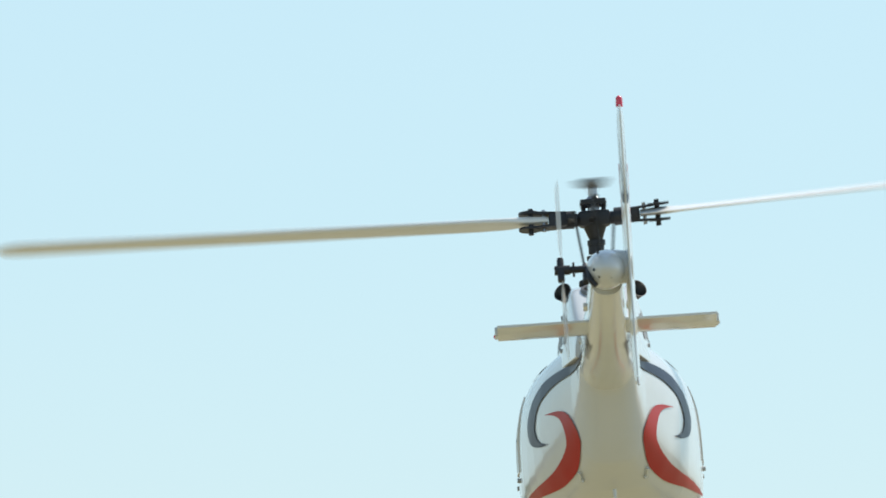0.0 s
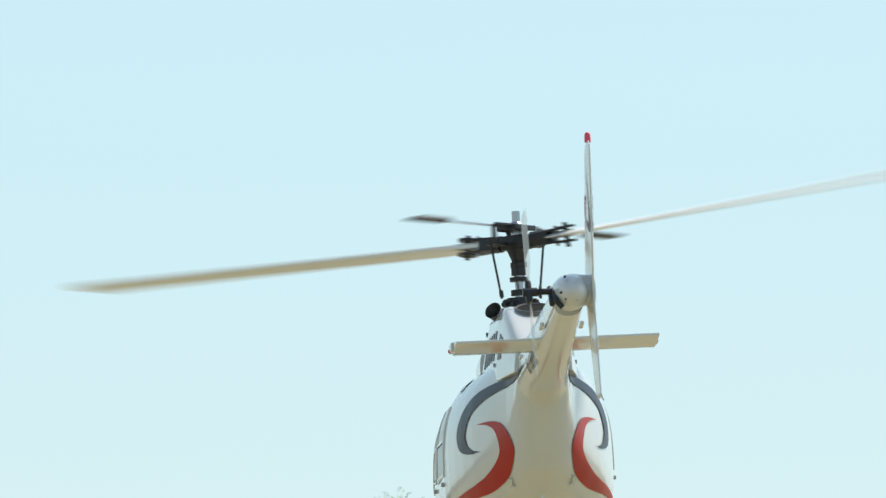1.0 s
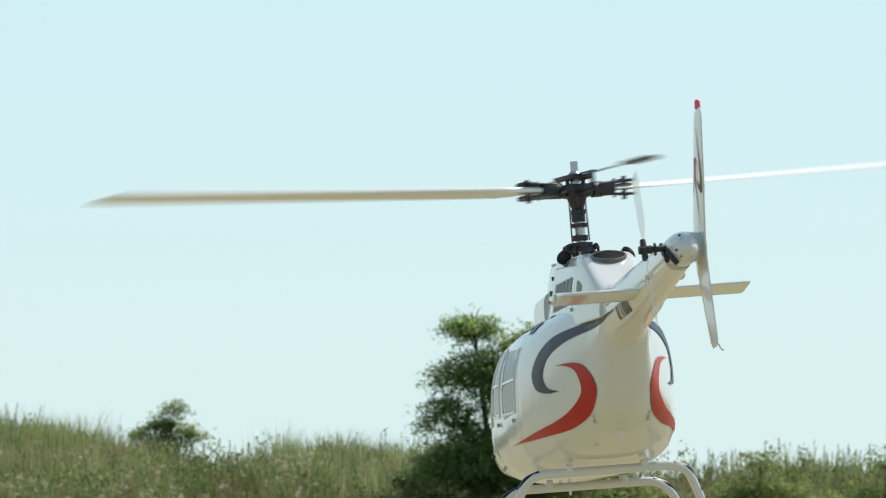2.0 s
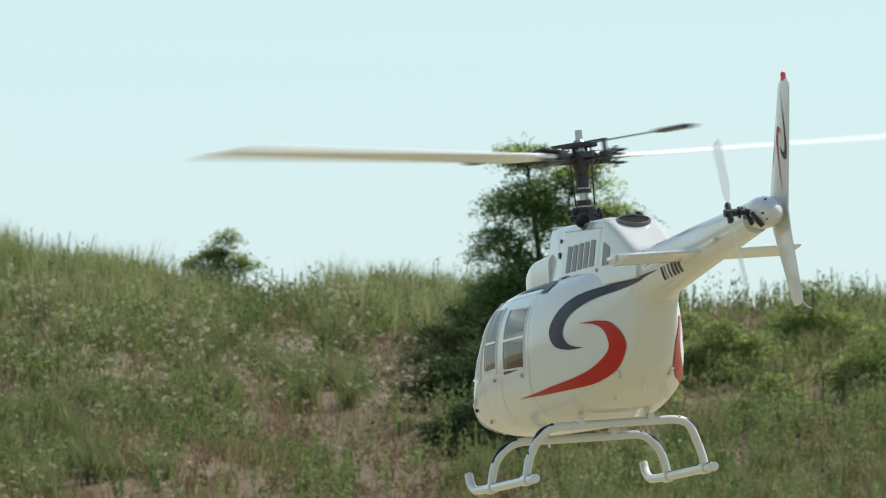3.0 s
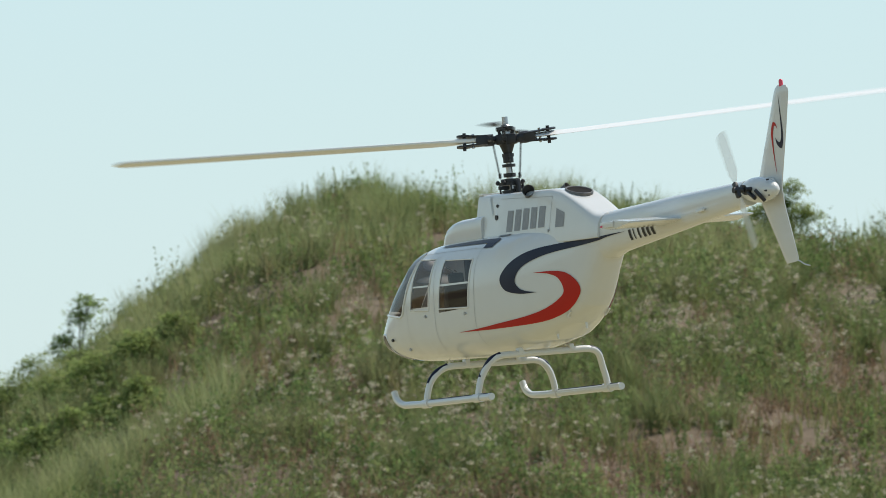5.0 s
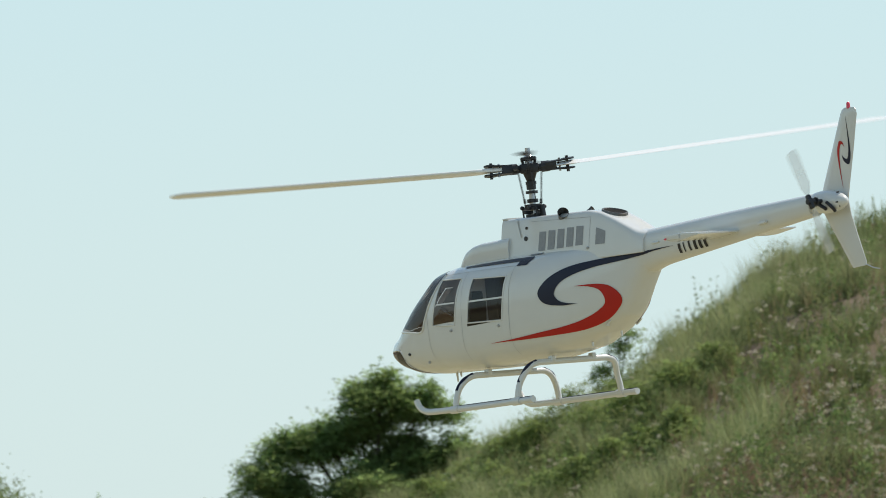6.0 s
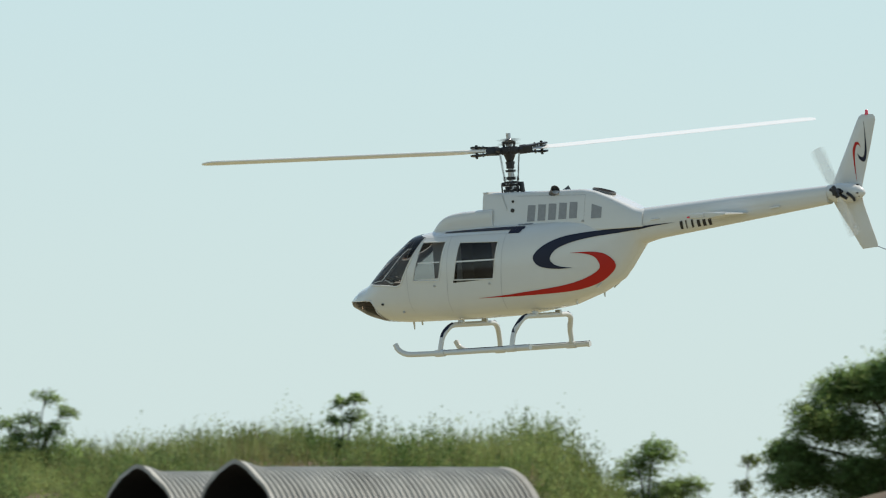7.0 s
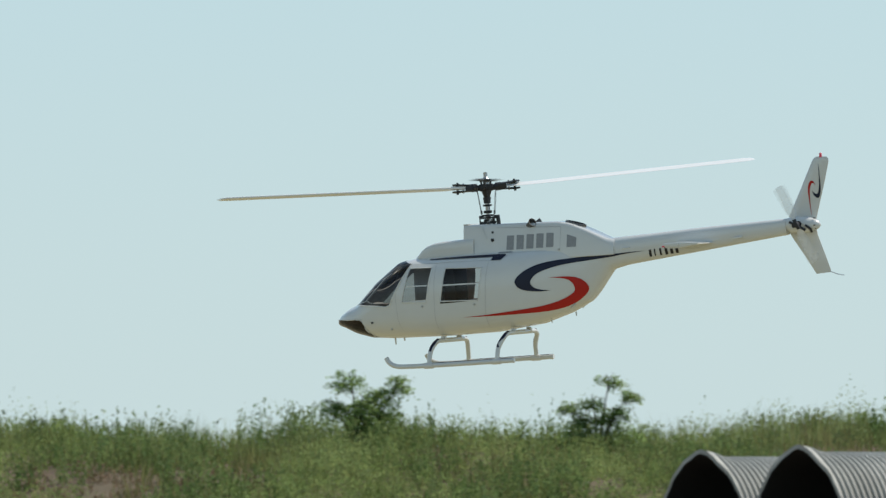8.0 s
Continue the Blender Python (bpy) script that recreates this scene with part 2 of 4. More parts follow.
# ---- the model helicopter (x forward, y to its left, z up, origin on the ground line of its skids) ----
def model_helicopter():
    root = new("model_helicopter")
    tagged(root, "white radio-controlled model helicopter with navy and red swirls, hovering", "model helicopter")

    # cabin and rear fuselage
    xs = np.concatenate([np.linspace(0.5325, 0.50, 20), np.linspace(0.497, -0.40, 300), np.linspace(-0.404, -0.44, 8)])
    bot = curve_at(xs, [(.5325, .1465), (.525, .138), (.50, .130), (.454, .110), (.402, .096), (.339, .090), (.147, .086), (-.006, .088), (-.159, .105),
                        (-.256, .133), (-.327, .165), (-.353, .190), (-.404, .252), (-.42, .262), (-.44, .264)], 3)
    top = curve_at(xs, [(.5325, .1495), (.525, .159), (.508, .175), (.477, .192), (.437, .206), (.365, .270), (.285, .323), (.234, .331), (.15, .334),
                        (-.05, .338), (-.25, .342), (-.42, .348), (-.44, .349)], 3)
    half = curve_at(xs, [(.5325, .002), (.525, .028), (.508, .054), (.477, .080), (.437, .100), (.40, .111), (.34, .120), (.25, .126), (.1, .128), (0, .126), (-.05, .122),
                         (-.1, .115), (-.15, .106), (-.2, .094), (-.25, .078), (-.29, .064), (-.33, .050), (-.37, .041), (-.42, .036), (-.44, .035)], 3)
    waist = curve_at(xs, [(.53, .5), (.4, .42), (.2, .4), (-.2, .42), (-.35, .5), (-.44, .5)])
    power = curve_at(xs, [(.53, 2.0), (.40, 2.6), (.2, 3.2), (-.1, 3.1), (-.3, 3.0), (-.38, 2.5), (-.44, 2.1)])
    xs = np.where(xs > .3, .3 + (xs - .3) * .95, xs)
    bm = loft(xs, bot, top, half, waist, power, ring=200)
    bm.normal_update()
    skin = BVHTree.FromBMesh(bm)
    windows = {
        "windshield": [(.436, .200), (.300, .188), (.226, .313), (.290, .330), (.38, .262)],
        "front_door_window": [(.228, .301), (.152, .299), (.172, .194), (.255, .199)],
        "rear_door_window": [(.106, .294), (-.016, .289), (-.001, .190), (.124, .194)],
        "chin_window": [(.545, .158), (.403, .153), (.370, .090), (.39, .06), (.545, .08)],
    }
    taken = {}
    for f in bm.faces:
        c = f.calc_center_median()
        for key, poly in windows.items():
            if abs(c.y) > 0.005 and inside(c.x, c.z, poly):
                taken.setdefault((key, 1 if c.y > 0 else -1), []).append(f)
    for (key, side), faces in sorted(taken.items()):
        pane = bmesh.new()
        table = {}
        for f in faces:
            vs = []
            for v in f.verts:
                if v.index not in table:
                    table[v.index] = pane.verts.new(v.co - v.normal * 0.0008)
                vs.append(table[v.index])
            pane.faces.new(vs)
        ob = part(key, pane, NOSE_GLASS if key == "chin_window" else SCREEN_GLASS if key == "windshield" else GLASS, root, "tinted acrylic pane")
        ob.visible_shadow = False
        bead = outline(skin, [p for p in windows[key]], side, 0.0022) if key not in ("windshield", "chin_window") else None
        if bead:
            part("window_frame", bead, WHITE, ob)
        if key == "front_door_window":
            part("window_rail", ribbon(skin, [(.236, .2475), (.165, .2465)], [(.237, .2440), (.166, .2430)], side, n=12, across=3, lift=.002), WHITE, ob)
        if key == "rear_door_window":
            part("window_rail", ribbon(skin, [(.116, .2445), (-.008, .2435)], [(.116, .2405), (-.008, .2395)], side, n=12, across=3, lift=.002), WHITE, ob)
    bmesh.ops.delete(bm, geom=[f for fs in taken.values() for f in fs], context="FACES")
    part("fuselage", bm, WHITE, root, "glossy white gelcoat fuselage shell")
    for side in (1, -1):
        part("windshield_frame", tube(bmesh.new(), [drop(skin, x, z, side, 0.0004) for x, z in ((.432, .199), (.40, .196), (.35, .192), (.302, .189), (.285, .215), (.262, .255), (.240, .290), (.228, .312))], 0.0024, 6), WHITE, root)
        part("chin_frame", tube(bmesh.new(), [drop(skin, x, z, side, 0.0002) for x, z in ((.525, .1575), (.50, .157), (.46, .1555), (.405, .153), (.389, .12), (.378, .1))], 0.0021, 6), WHITE, root)
        # swirls
        part("navy_swirl", ribbon(skin, [(-.435, .3035), (-.42, .302), (-.365, .301), (-.28, .298), (-.207, .290), (-.153, .271), (-.121, .242), (-.135, .216), (-.180, .205), (-.230, .2045)],
                                  [(-.435, .2975), (-.41, .2945), (-.360, .290), (-.283, .283), (-.228, .273), (-.186, .257), (-.168, .235), (-.176, .219), (-.196, .210), (-.230, .2042)], side), NAVY, root)
        part("red_swirl", ribbon(skin, [(-.223, .2450), (-.279, .2440), (-.314, .235), (-.336, .212), (-.327, .188), (-.284, .160), (-.215, .1435), (-.09, .1395), (-.02, .1398), (.048, .1405)],
                                 [(-.223, .2447), (-.262, .2395), (-.287, .228), (-.297, .206), (-.286, .190), (-.245, .171), (-.185, .158), (-.09, .149), (-.02, .1435), (.048, .1409)], side), RED, root)
        part("roof_stripe", ribbon(skin, [(.17, .3245), (.05, .3262), (-.05, .3255), (-.085, .3245)], [(.17, .3215), (.05, .3195), (-.05, .3180), (-.085, .3175)], side, n=24, across=4), NAVY, root)
        part("roof_stripe_end", ribbon(skin, [(-.045, .3180), (-.082, .3175)], [(-.040, .3080), (-.074, .3075)], side, n=8, across=4), NAVY, root)
        part("small_marking", ribbon(skin, [(-.055, .3335), (-.10, .3333)], [(-.055, .3285), (-.10, .3285)], side, n=8, across=3), GREY, root, "grey unreadable marking")
        # door seams and latches
        for line in ([(.262, .312), (.275, .25), (.272, .15), (.265, .115)], [(.139, .312), (.143, .25), (.146, .15), (.144, .108)], [(-.035, .310), (-.028, .25), (-.022, .15), (-.022, .108)], [(.262, .312), (.139, .312)], [(.139, .312), (-.035, .310)]):
            part("door_seam", ribbon(skin, line, [(x - .0012, z - .0006) for x, z in line], side, lift=.0004, n=20, across=2), SEAM, root)
        for x, z in ((.186, .182), (.012, .178), (.362, .142), (.30, .118)):
            p = drop(skin, x, z, side, 0)
            part("latch", rod(bmesh.new(), p, p + Vector((0, side * .004, 0)), .0032), BLACK if x > .35 else SEAM, root)
        part("drain_pipe", tube(bmesh.new(), [drop(skin, x, z, side, .003) for x, z in ((-.29, .160), (-.275, .150), (-.282, .140), (-.288, .128))], .0022, 6), WHITE, root)

    # cabin inside
    bm = bmesh.new()
    box(bm, (.44, .19, .006), Matrix.Translation((.14, 0, .125)), .002)
    part("cabin_floor", bm, CABIN, root, "brown cabin floor")
    bm = bmesh.new()
    box(bm, (.008, .19, .17), Matrix.Translation((-.05, 0, .21)), .003)
    part("rear_bulkhead", bm, CABIN, root)
    for x, y in ((.215, .055), (.215, -.055), (.035, .06), (.035, 0), (.035, -.06)):
        bm = bmesh.new()
        box(bm, (.06, .052, .03), Matrix.Translation((x, y, .15)), .006)
        box(bm, (.018, .052, .095), Matrix.Translation((x - .034, y, .20)) @ pose(0, 0, 0, 0, -8, 0), .007)
        box(bm, (.014, .034, .022), Matrix.Translation((x - .042, y, .258)), .006)
        part("cabin_seat", bm, SEAT, root, "dark miniature cabin seat")
    part("rear_bench", box(bmesh.new(), (.02, .17, .13), Matrix.Translation((-.015, 0, .195)) @ pose(0, 0, 0, 0, -6, 0), .006), SEAT, root, "dark rear bench back")
    part("centre_column", box(bmesh.new(), (.04, .10, .185), Matrix.Translation((.125, 0, .217)), .006), SEAT, root, "dark centre column of the cabin")
    part("cabin_partition", box(bmesh.new(), (.115, .006, .165), Matrix.Translation((.205, 0, .225)), .002), LINER, root, "grey partition between the front seats")
    part("headliner", box(bmesh.new(), (.30, .15, .008), Matrix.Translation((.10, 0, .314)), .003), LINER, root, "grey cabin headliner")
    for side in (1, -1):
        part("side_trim", box(bmesh.new(), (.27, .004, .062), Matrix.Translation((.115, side * .106, .156)), .0015), CABIN, root, "brown cabin side trim")
    bm = bmesh.new()
    box(bm, (.035, .13, .06), Matrix.Translation((.365, 0, .165)), .012)
    part("instrument_panel", bm, BLACK, root)

    # tail boom
    bx = np.linspace(-.41, -.985, 40)
    bm = loft(bx, curve_at(bx, [(-.41, .256), (-.45, .266), (-.985, .324)], 1), curve_at(bx, [(-.41, .352), (-.7, .365), (-.985, .374)]),
              curve_at(bx, [(-.41, .037), (-.5, .033), (-.7, .027), (-.985, .0215)]), [.5] * 40, [2.5] * 40, ring=48)
    bm.normal_update()
    boom_skin = BVHTree.FromBMesh(bm)
    boom = part("tail_boom", bm, WHITE, root)
    for side in (1, -1):
        part("swirl_tail", ribbon(boom_skin, [(-.425, .3025), (-.46, .3045), (-.522, .3062)], [(-.425, .2965), (-.46, .3010), (-.522, .3060)], side, n=20, across=4), NAVY, boom)
        for i, w in enumerate((.008, .0035, .006, .009, .009, .009)):
            x = -.537 - i * .0172
            z = .308 + i * .0012
            part("marking_bar", ribbon(boom_skin, [(x, z), (x - w, z + .0008)], [(x, z - .021), (x - w, z - .0202)], side, n=4, across=4), BLACK, boom, "plain dark bar of the marking")
        part("boom_fitting", box(bmesh.new(), (.03, .006, .006), Matrix.Translation((-.83, side * .028, .326)) @ pose(0, 0, 0, 0, 6, 0), .002), WHITE, boom)
        part("boom_light", rod(bmesh.new(), drop(boom_skin, -.452, .318, side, -.002), drop(boom_skin, -.476, .319, side, .001), .004, .002), WHITE, boom)

    # tail cap and gear
    bm = bmesh.new()
    bmesh.ops.create_uvsphere(bm, u_segments=32, v_segments=20, radius=1, matrix=Matrix.Translation((-1.025, 0, .352)) @ pose(0, 0, 0, 0, -3, 0) @ Matrix.Diagonal((.066, .026, .0255, 1)))
    rod(bm, (-1.03, 0, .354), (-1.03, -.034, .354), .024, .02, 24)
    cap = part("tail_cap", bm, WHITE, root, "rounded white tail fairing")
    for y, z in ((.012, .376), (-.006, .330), (.012, .332), (.02, .345)):
        part("screw", rod(bmesh.new(), (-1.072, y * .8, .354 + (z - .354) * .7), (-1.079, y * .8, .354 + (z - .354) * .7), .0018, seg=8), BLACK, cap)
    bm = bmesh.new()
    rod(bm, (-1.035, .014, .354), (-1.035, .056, .354), .0045)
    box(bm, (.026, .010, .014), Matrix.Translation((-1.02, .024, .351)), .003)
    rod(bm, (-1.0, .026, .362), (-1.05, .027, .335), .004)
    tube(bm, [(-1.05, .024, .35), (-1.064, .022, .338), (-1.066, .014, .328)], .004, 8)
    rod(bm, (-1.035, .040, .354), (-1.035, .043, .354), .0095)
    part("tail_gearbox", bm, BLACK, root, "black tail rotor gearbox and pitch lever")

    # fin: two swept blades of an aerofoil section
    fy = -.030

    def fin(rows):
        b = bmesh.new()
        rings = []
        for le, te, th in rows:
            prof = [(f, s) for f, s in ((0, 0.05), (.03, .45), (.12, .85), (.35, 1), (.65, .75), (1, .18))]
            pt = lambda f, h: b.verts.new((le[0] + (te[0] - le[0]) * f, fy + h, le[1] + (te[1] - le[1]) * f))
            rings.append([pt(f, s * th / 2) for f, s in prof] + [pt(f, -s * th / 2) for f, s in reversed(prof)])
        for a, c in zip(rings, rings[1:]):
            for j in range(len(a)):
                b.faces.new((a[j], a[(j + 1) % len(a)], c[(j + 1) % len(a)], c[j]))
        b.faces.new(rings[0])
        b.faces.new(rings[-1][::-1])
        return b
    bm = fin([((-.965, .345), (-1.062, .352), .012), ((-.981, .383), (-1.074, .391), .012), ((-1.024, .463), (-1.098, .466), .011), ((-1.064, .540), (-1.119, .538), .009), ((-1.070, .549), (-1.118, .547), .007), ((-1.079, .5545), (-1.112, .553), .003)])
    upper = part("upper_fin", bm, WHITE, root)
    bm = fin([((-.965, .352), (-1.062, .36), .012), ((-.985, .315), (-1.068, .318), .011), ((-1.021, .258), (-1.087, .259), .010), ((-1.050, .209), (-1.1025, .211), .008), ((-1.056, .2), (-1.102, .203), .004)])
    lower = part("lower_fin", bm, WHITE, root)
    fin_skin = BVHTree.FromPolygons([v.co.copy() for v in upper.data.vertices], [tuple(p.vertices) for p in upper.data.polygons])
    for side in (1, -1):
        part("fin_swirl_navy", ribbon(fin_skin, [(-1.086, .535), (-1.088, .50), (-1.088, .455), (-1.080, .430), (-1.066, .437), (-1.061, .452)], [(-1.0855, .535), (-1.0855, .50), (-1.083, .462), (-1.077, .443), (-1.069, .444), (-1.061, .4522)], side, n=40, across=4, lift=.0006), NAVY, upper)
        part("fin_swirl_red", ribbon(fin_skin, [(-1.072, .469), (-1.066, .481), (-1.056, .481), (-1.048, .460), (-1.049, .425), (-1.053, .380)], [(-1.072, .468), (-1.066, .475), (-1.060, .473), (-1.054, .455), (-1.0525, .425), (-1.0535, .380)], side, n=40, across=4, lift=.0006), RED, upper)
    bm = bmesh.new()
    rod(bm, (-1.094, fy, .552), (-1.094, fy, .562), .0046, .0042, 14)
    bmesh.ops.create_uvsphere(bm, u_segments=14, v_segments=8, radius=.0042, matrix=Matrix.Translation((-1.094, fy, .562)))
    part("fin_light", bm, LAMP_RED, root, "red beacon on top of the fin")
    part("tail_skid", tube(bmesh.new(), [(-1.085, fy, .207), (-1.105, fy, .203), (-1.125, fy, .195), (-1.145, fy, .191)], .0012, 6), STEEL, root)

    # stabilizer
    bm = bmesh.new()
    rings = []
    for y in (-.144, -.1435, .1435, .144):
        k = .8 if abs(y) > .1436 else 1
        rings.append([bm.verts.new((-.632 - f * .112, y, .3165 + h * k)) for f, h in ((0, 0), (.04, .007), (.15, .0095), (.4, .0085), (1, .0015), (1, -.0015), (.4, -.0095), (.15, -.0095), (.04, -.006))])
    for a, b in zip(rings, rings[1:]):
        for j in range(9):
            bm.faces.new((a[j], a[(j + 1) % 9], b[(j + 1) % 9], b[j]))
    bm.faces.new(rings[0])
    bm.faces.new(rings[-1][::-1])
    stab = part("stabilizer", bm, WHITE, root, "white horizontal tailplane")
    for side, mat in ((1, LAMP_RED), (-1, LAMP_CLEAR)):
        bm = bmesh.new()
        rod(bm, (-.629, side * .1465, .3145), (-.637, side * .1465, .3145), .002, .003)
        part("tip_light", bm, mat, stab)
        part("tip_plate", box(bmesh.new(), (.05, .004, .012), Matrix.Translation((-.655, side * .1455, .317)), .0015), WHITE, stab)

    # cowlings
    cx = np.linspace(.236, .03, 44)
    bm = loft(cx, [.305] * 44, curve_at(cx, [(.236, .328), (.225, .338), (.21, .354), (.193, .365), (.17, .373), (.14, .377), (.03, .380)], 1),
              curve_at(cx, [(.236, .046), (.2, .057), (.15, .062), (.03, .0625)]), [.3] * 44, [6.5] * 44, ring=96)
    part("front_fairing", bm, WHITE, root)
    cx = np.linspace(.066, -.425, 70)
    bm = loft(cx, [.300] * 70, curve_at(cx, [(.066, .423), (.05, .4215), (-.245, .414), (-.285, .406), (-.33, .387), (-.402, .352), (-.425, .349)], 1),
              curve_at(cx, [(.066, .056), (-.05, .064), (-.2, .060), (-.28, .055), (-.36, .046), (-.425, .038)]), [.05] * 70, curve_at(cx, [(.066, 14), (-.1, 13), (-.3, 11), (-.37, 8), (-.425, 3.4)]), ring=160)
    for v in bm.verts:      # sides lean in towards the roof
        v.co.y *= 1.10 - 0.34 * max(0, min(1, (v.co.z - .31) / .11))
    bm.normal_update()
    cowl_skin = BVHTree.FromBMesh(bm)
    cowl = part("engine_cowling", bm, WHITE, root)
    bm = bmesh.new()
    box(bm, (.018, .080, .004), Matrix.Translation((.059, 0, .4226)), .0015)
    part("cowling_lip", bm, WHITE, cowl)
    for side in (1, -1):
        quad = lambda x1, x2, z1, z2: ([(x1, z2), (x2, z2 - .0015)], [(x1 + .002, z1), (x2 + .002, z1 - .0005)])
        for i in range(5):
            x = -.0825 - i * .0325
            part("louver", ribbon(cowl_skin, *quad(x, x - .0235, .337, .381), side, n=6, across=5, lift=.0008), GREY, cowl, "grey wire-mesh louver")
        part("side_vent", ribbon(cowl_skin, [(-.279, .372), (-.309, .361)], [(-.277, .333), (-.307, .3325)], side, n=6, across=5, lift=.0008), GREY, cowl, "grey mesh vent")
        for line in ([(-.045, .408), (-.258, .398)], [(-.258, .398), (-.255, .330)]):
            part("panel_seam", ribbon(cowl_skin, line, [(x - .001, z - .0012) for x, z in line], side, n=14, across=2, lift=.0004), SEAM, cowl)
        part("cowling_rib", ribbon(cowl_skin, [(.012, .415), (-.01, .375)], [(.004, .415), (-.016, .375)], side, n=10, across=3, lift=.003), WHITE, cowl)
        for x, z, r in ((-.034, .394, .0035), (-.034, .370, .0055), (-.154, .322, .003), (-.252, .328, .003), (-.045, .322, .003)):
            p = drop(cowl_skin, x, z, side, 0)
            part("port", rod(bmesh.new(), p, p + Vector((0, side * .0025, 0)), r), BLACK if z > .35 else SEAM, cowl)
        # exhaust stub: flared, hollow; the far one sits a little further forward
        a, d = Vector((-.146 if side > 0 else -.131, side * .037, .404)), Vector((-.75, side * .50, .43)).normalized()
        sdv = d.orthogonal().normalized()
        for nm, prof, mat in (("exhaust_stub", ((-.25, .009), (.4, .0100), (.8, .0115), (1, .0132), (1.0, .0122), (.8, .0104), (.3, .0090)), SOOT_STEEL), ("exhaust_bore", ((.78, .0106), (.3, .0091), (.28, .0005)), EXHAUST)):
            bm = bmesh.new()
            rings = [[bm.verts.new(a + d * f * .030 + (sdv * math.cos(q) + d.cross(sdv) * math.sin(q)) * r) for q in np.linspace(0, math.tau, 24, endpoint=False)] for f, r in prof]
            for p, q in zip(rings, rings[1:]):
                for j in range(24):
                    bm.faces.new((p[j], p[(j + 1) % 24], q[(j + 1) % 24], q[j]))
            if nm == "exhaust_stub":
                stub = part(nm, bm, mat, cowl, "dark flared exhaust stub")
            else:
                part(nm, bm, mat, stub, "sooty black bore")
    # cooling opening: a thin raised rim round a black disc painted as its inner shade
    ring_m = Matrix.Translation((-.290, 0, .4030)) @ pose(0, 0, 0, 0, -17, 0) @ Matrix.Diagonal((1, .84, 1, 1))
    for nm, prof, mat, lab in (("cooling_rim", ((.0335, -.012), (.0335, .0030), (.0325, .0042), (.0300, .0042), (.0290, .0030), (.0290, -.012)), SOOT_STEEL, "dark oval rim"),
                               ("cooling_shade_disc", ((.0291, .0026), (.024, .0020), (.014, .0017), (.0005, .0016)), EXHAUST, "flat black disc for the shade inside the oval cooling opening")):
        bm = bmesh.new()
        rings = [[bm.verts.new(ring_m @ Vector((r * math.cos(q), r * math.sin(q), z))) for q in np.linspace(0, math.tau, 36, endpoint=False)] for r, z in prof]
        for p, q in zip(rings, rings[1:]):
            for j in range(36):
                bm.faces.new((p[j], p[(j + 1) % 36], q[(j + 1) % 36], q[j]))
        part(nm, bm, mat, cowl, lab)

    # mast, swashplate and links
    bm = bmesh.new()
    rod(bm, (0, 0, .395), (0, 0, .58), .0062, seg=16)
    part("mast", bm, STEEL, root)
    for nm, z, r, h in (("mast_bearing", .404, .022, .006), ("lower_collar", .424, .019, .005), ("swashplate", .440, .024, .006), ("swashplate_top", .447, .020, .006), ("collar", .458, .013, .008), ("collar", .478, .014, .006), ("washout_hub", .490, .011, .012)):
        part(nm, rod(bmesh.new(), (0, 0, z - h / 2), (0, 0, z + h / 2), r, seg=20), BLACK, root)
    for a in range(0, 360, 60):
        c, q = math.cos(radians(a)), math.sin(radians(a))
        bm = bmesh.new()
        bmesh.ops.create_uvsphere(bm, u_segments=8, v_segments=6, radius=.005, matrix=Matrix.Translation((c * .026, q * .026, .443)))
        part("ball_joint", bm, BLACK, root)
    part("servo_arm", box(bmesh.new(), (.05, .008, .008), Matrix.Translation((0, 0, .425)), .002), BLACK, root)
    part("servo_arm", box(bmesh.new(), (.008, .056, .008), Matrix.Translation((0, 0, .432)), .002), BLACK, root)
    for x, y in ((.022, .012), (-.024, .012), (-.004, -.026), (.012, -.02), (-.026, -.006)):
        part("control_rod", rod(bmesh.new(), (x, y, .395), (x * 1.05, y * 1.05, .443), .0022, seg=8), BLACK, root)
    bm = bmesh.new()
    box(bm, (.012, .008, .05), Matrix.Translation((-.034, 0, .422)) @ pose(0, 0, 0, 0, 6, 0), .002)
    part("anti_rotation_guide", bm, BLACK, root)

    # landing gear
    for side in (1, -1):
        y = side * .154
        part("skid", tube(bmesh.new(), [(.306, y, .032), (.296, y, .016), (.275, y, .005), (.24, y, .0015), (.10, y, 0), (-.118, y, 0)], .0074, 12, n=50), WHITE, root)
        part("skid_strip", box(bmesh.new(), (.30, .004, .002), Matrix.Translation((.03, y, .0074)), .0005), NAVY, root)
        part("skid_end", rod(bmesh.new(), (-.114, y, 0), (-.121, y, 0), .0086, .0074), WHITE, root)
    for x0, x1, zc in ((.165, .150, .074), (-.062, -.085, .084)):
        half_leg = [(x0, .154, .0), (x0 - .002, .151, .02), (x0 - .005, .143, .044), (x1 + .004, .127, zc - .011), (x1, .105, zc - .001), (x1, .07, zc)]
        pts = half_leg + [(x1, 0, zc)] + [(x, -y, z) for x, y, z in reversed(half_leg)]
        leg = part("cross_tube", tube(bmesh.new(), pts, .0071, 12, n=80), WHITE, root)
        for side in (1, -1):
            part("band", tube(bmesh.new(), [(x0 - .004, side * .1468, .041), (x0 - .006, side * .140, .053), (x1 + .004, side * .1288, zc - .0085), (x1, side * .106, zc + .0018)], .0060, 12), NAVY, leg, "navy band round the leg")
            part("saddle", rod(bmesh.new(), (x0 + .014, side * .154, 0), (x0 - .014, side * .154, 0), .0094, seg=16), WHITE, leg)
            part("clamp", box(bmesh.new(), (.016, .012, .014), Matrix.Translation((x1, side * .06, zc + .006)), .003), WHITE, leg)
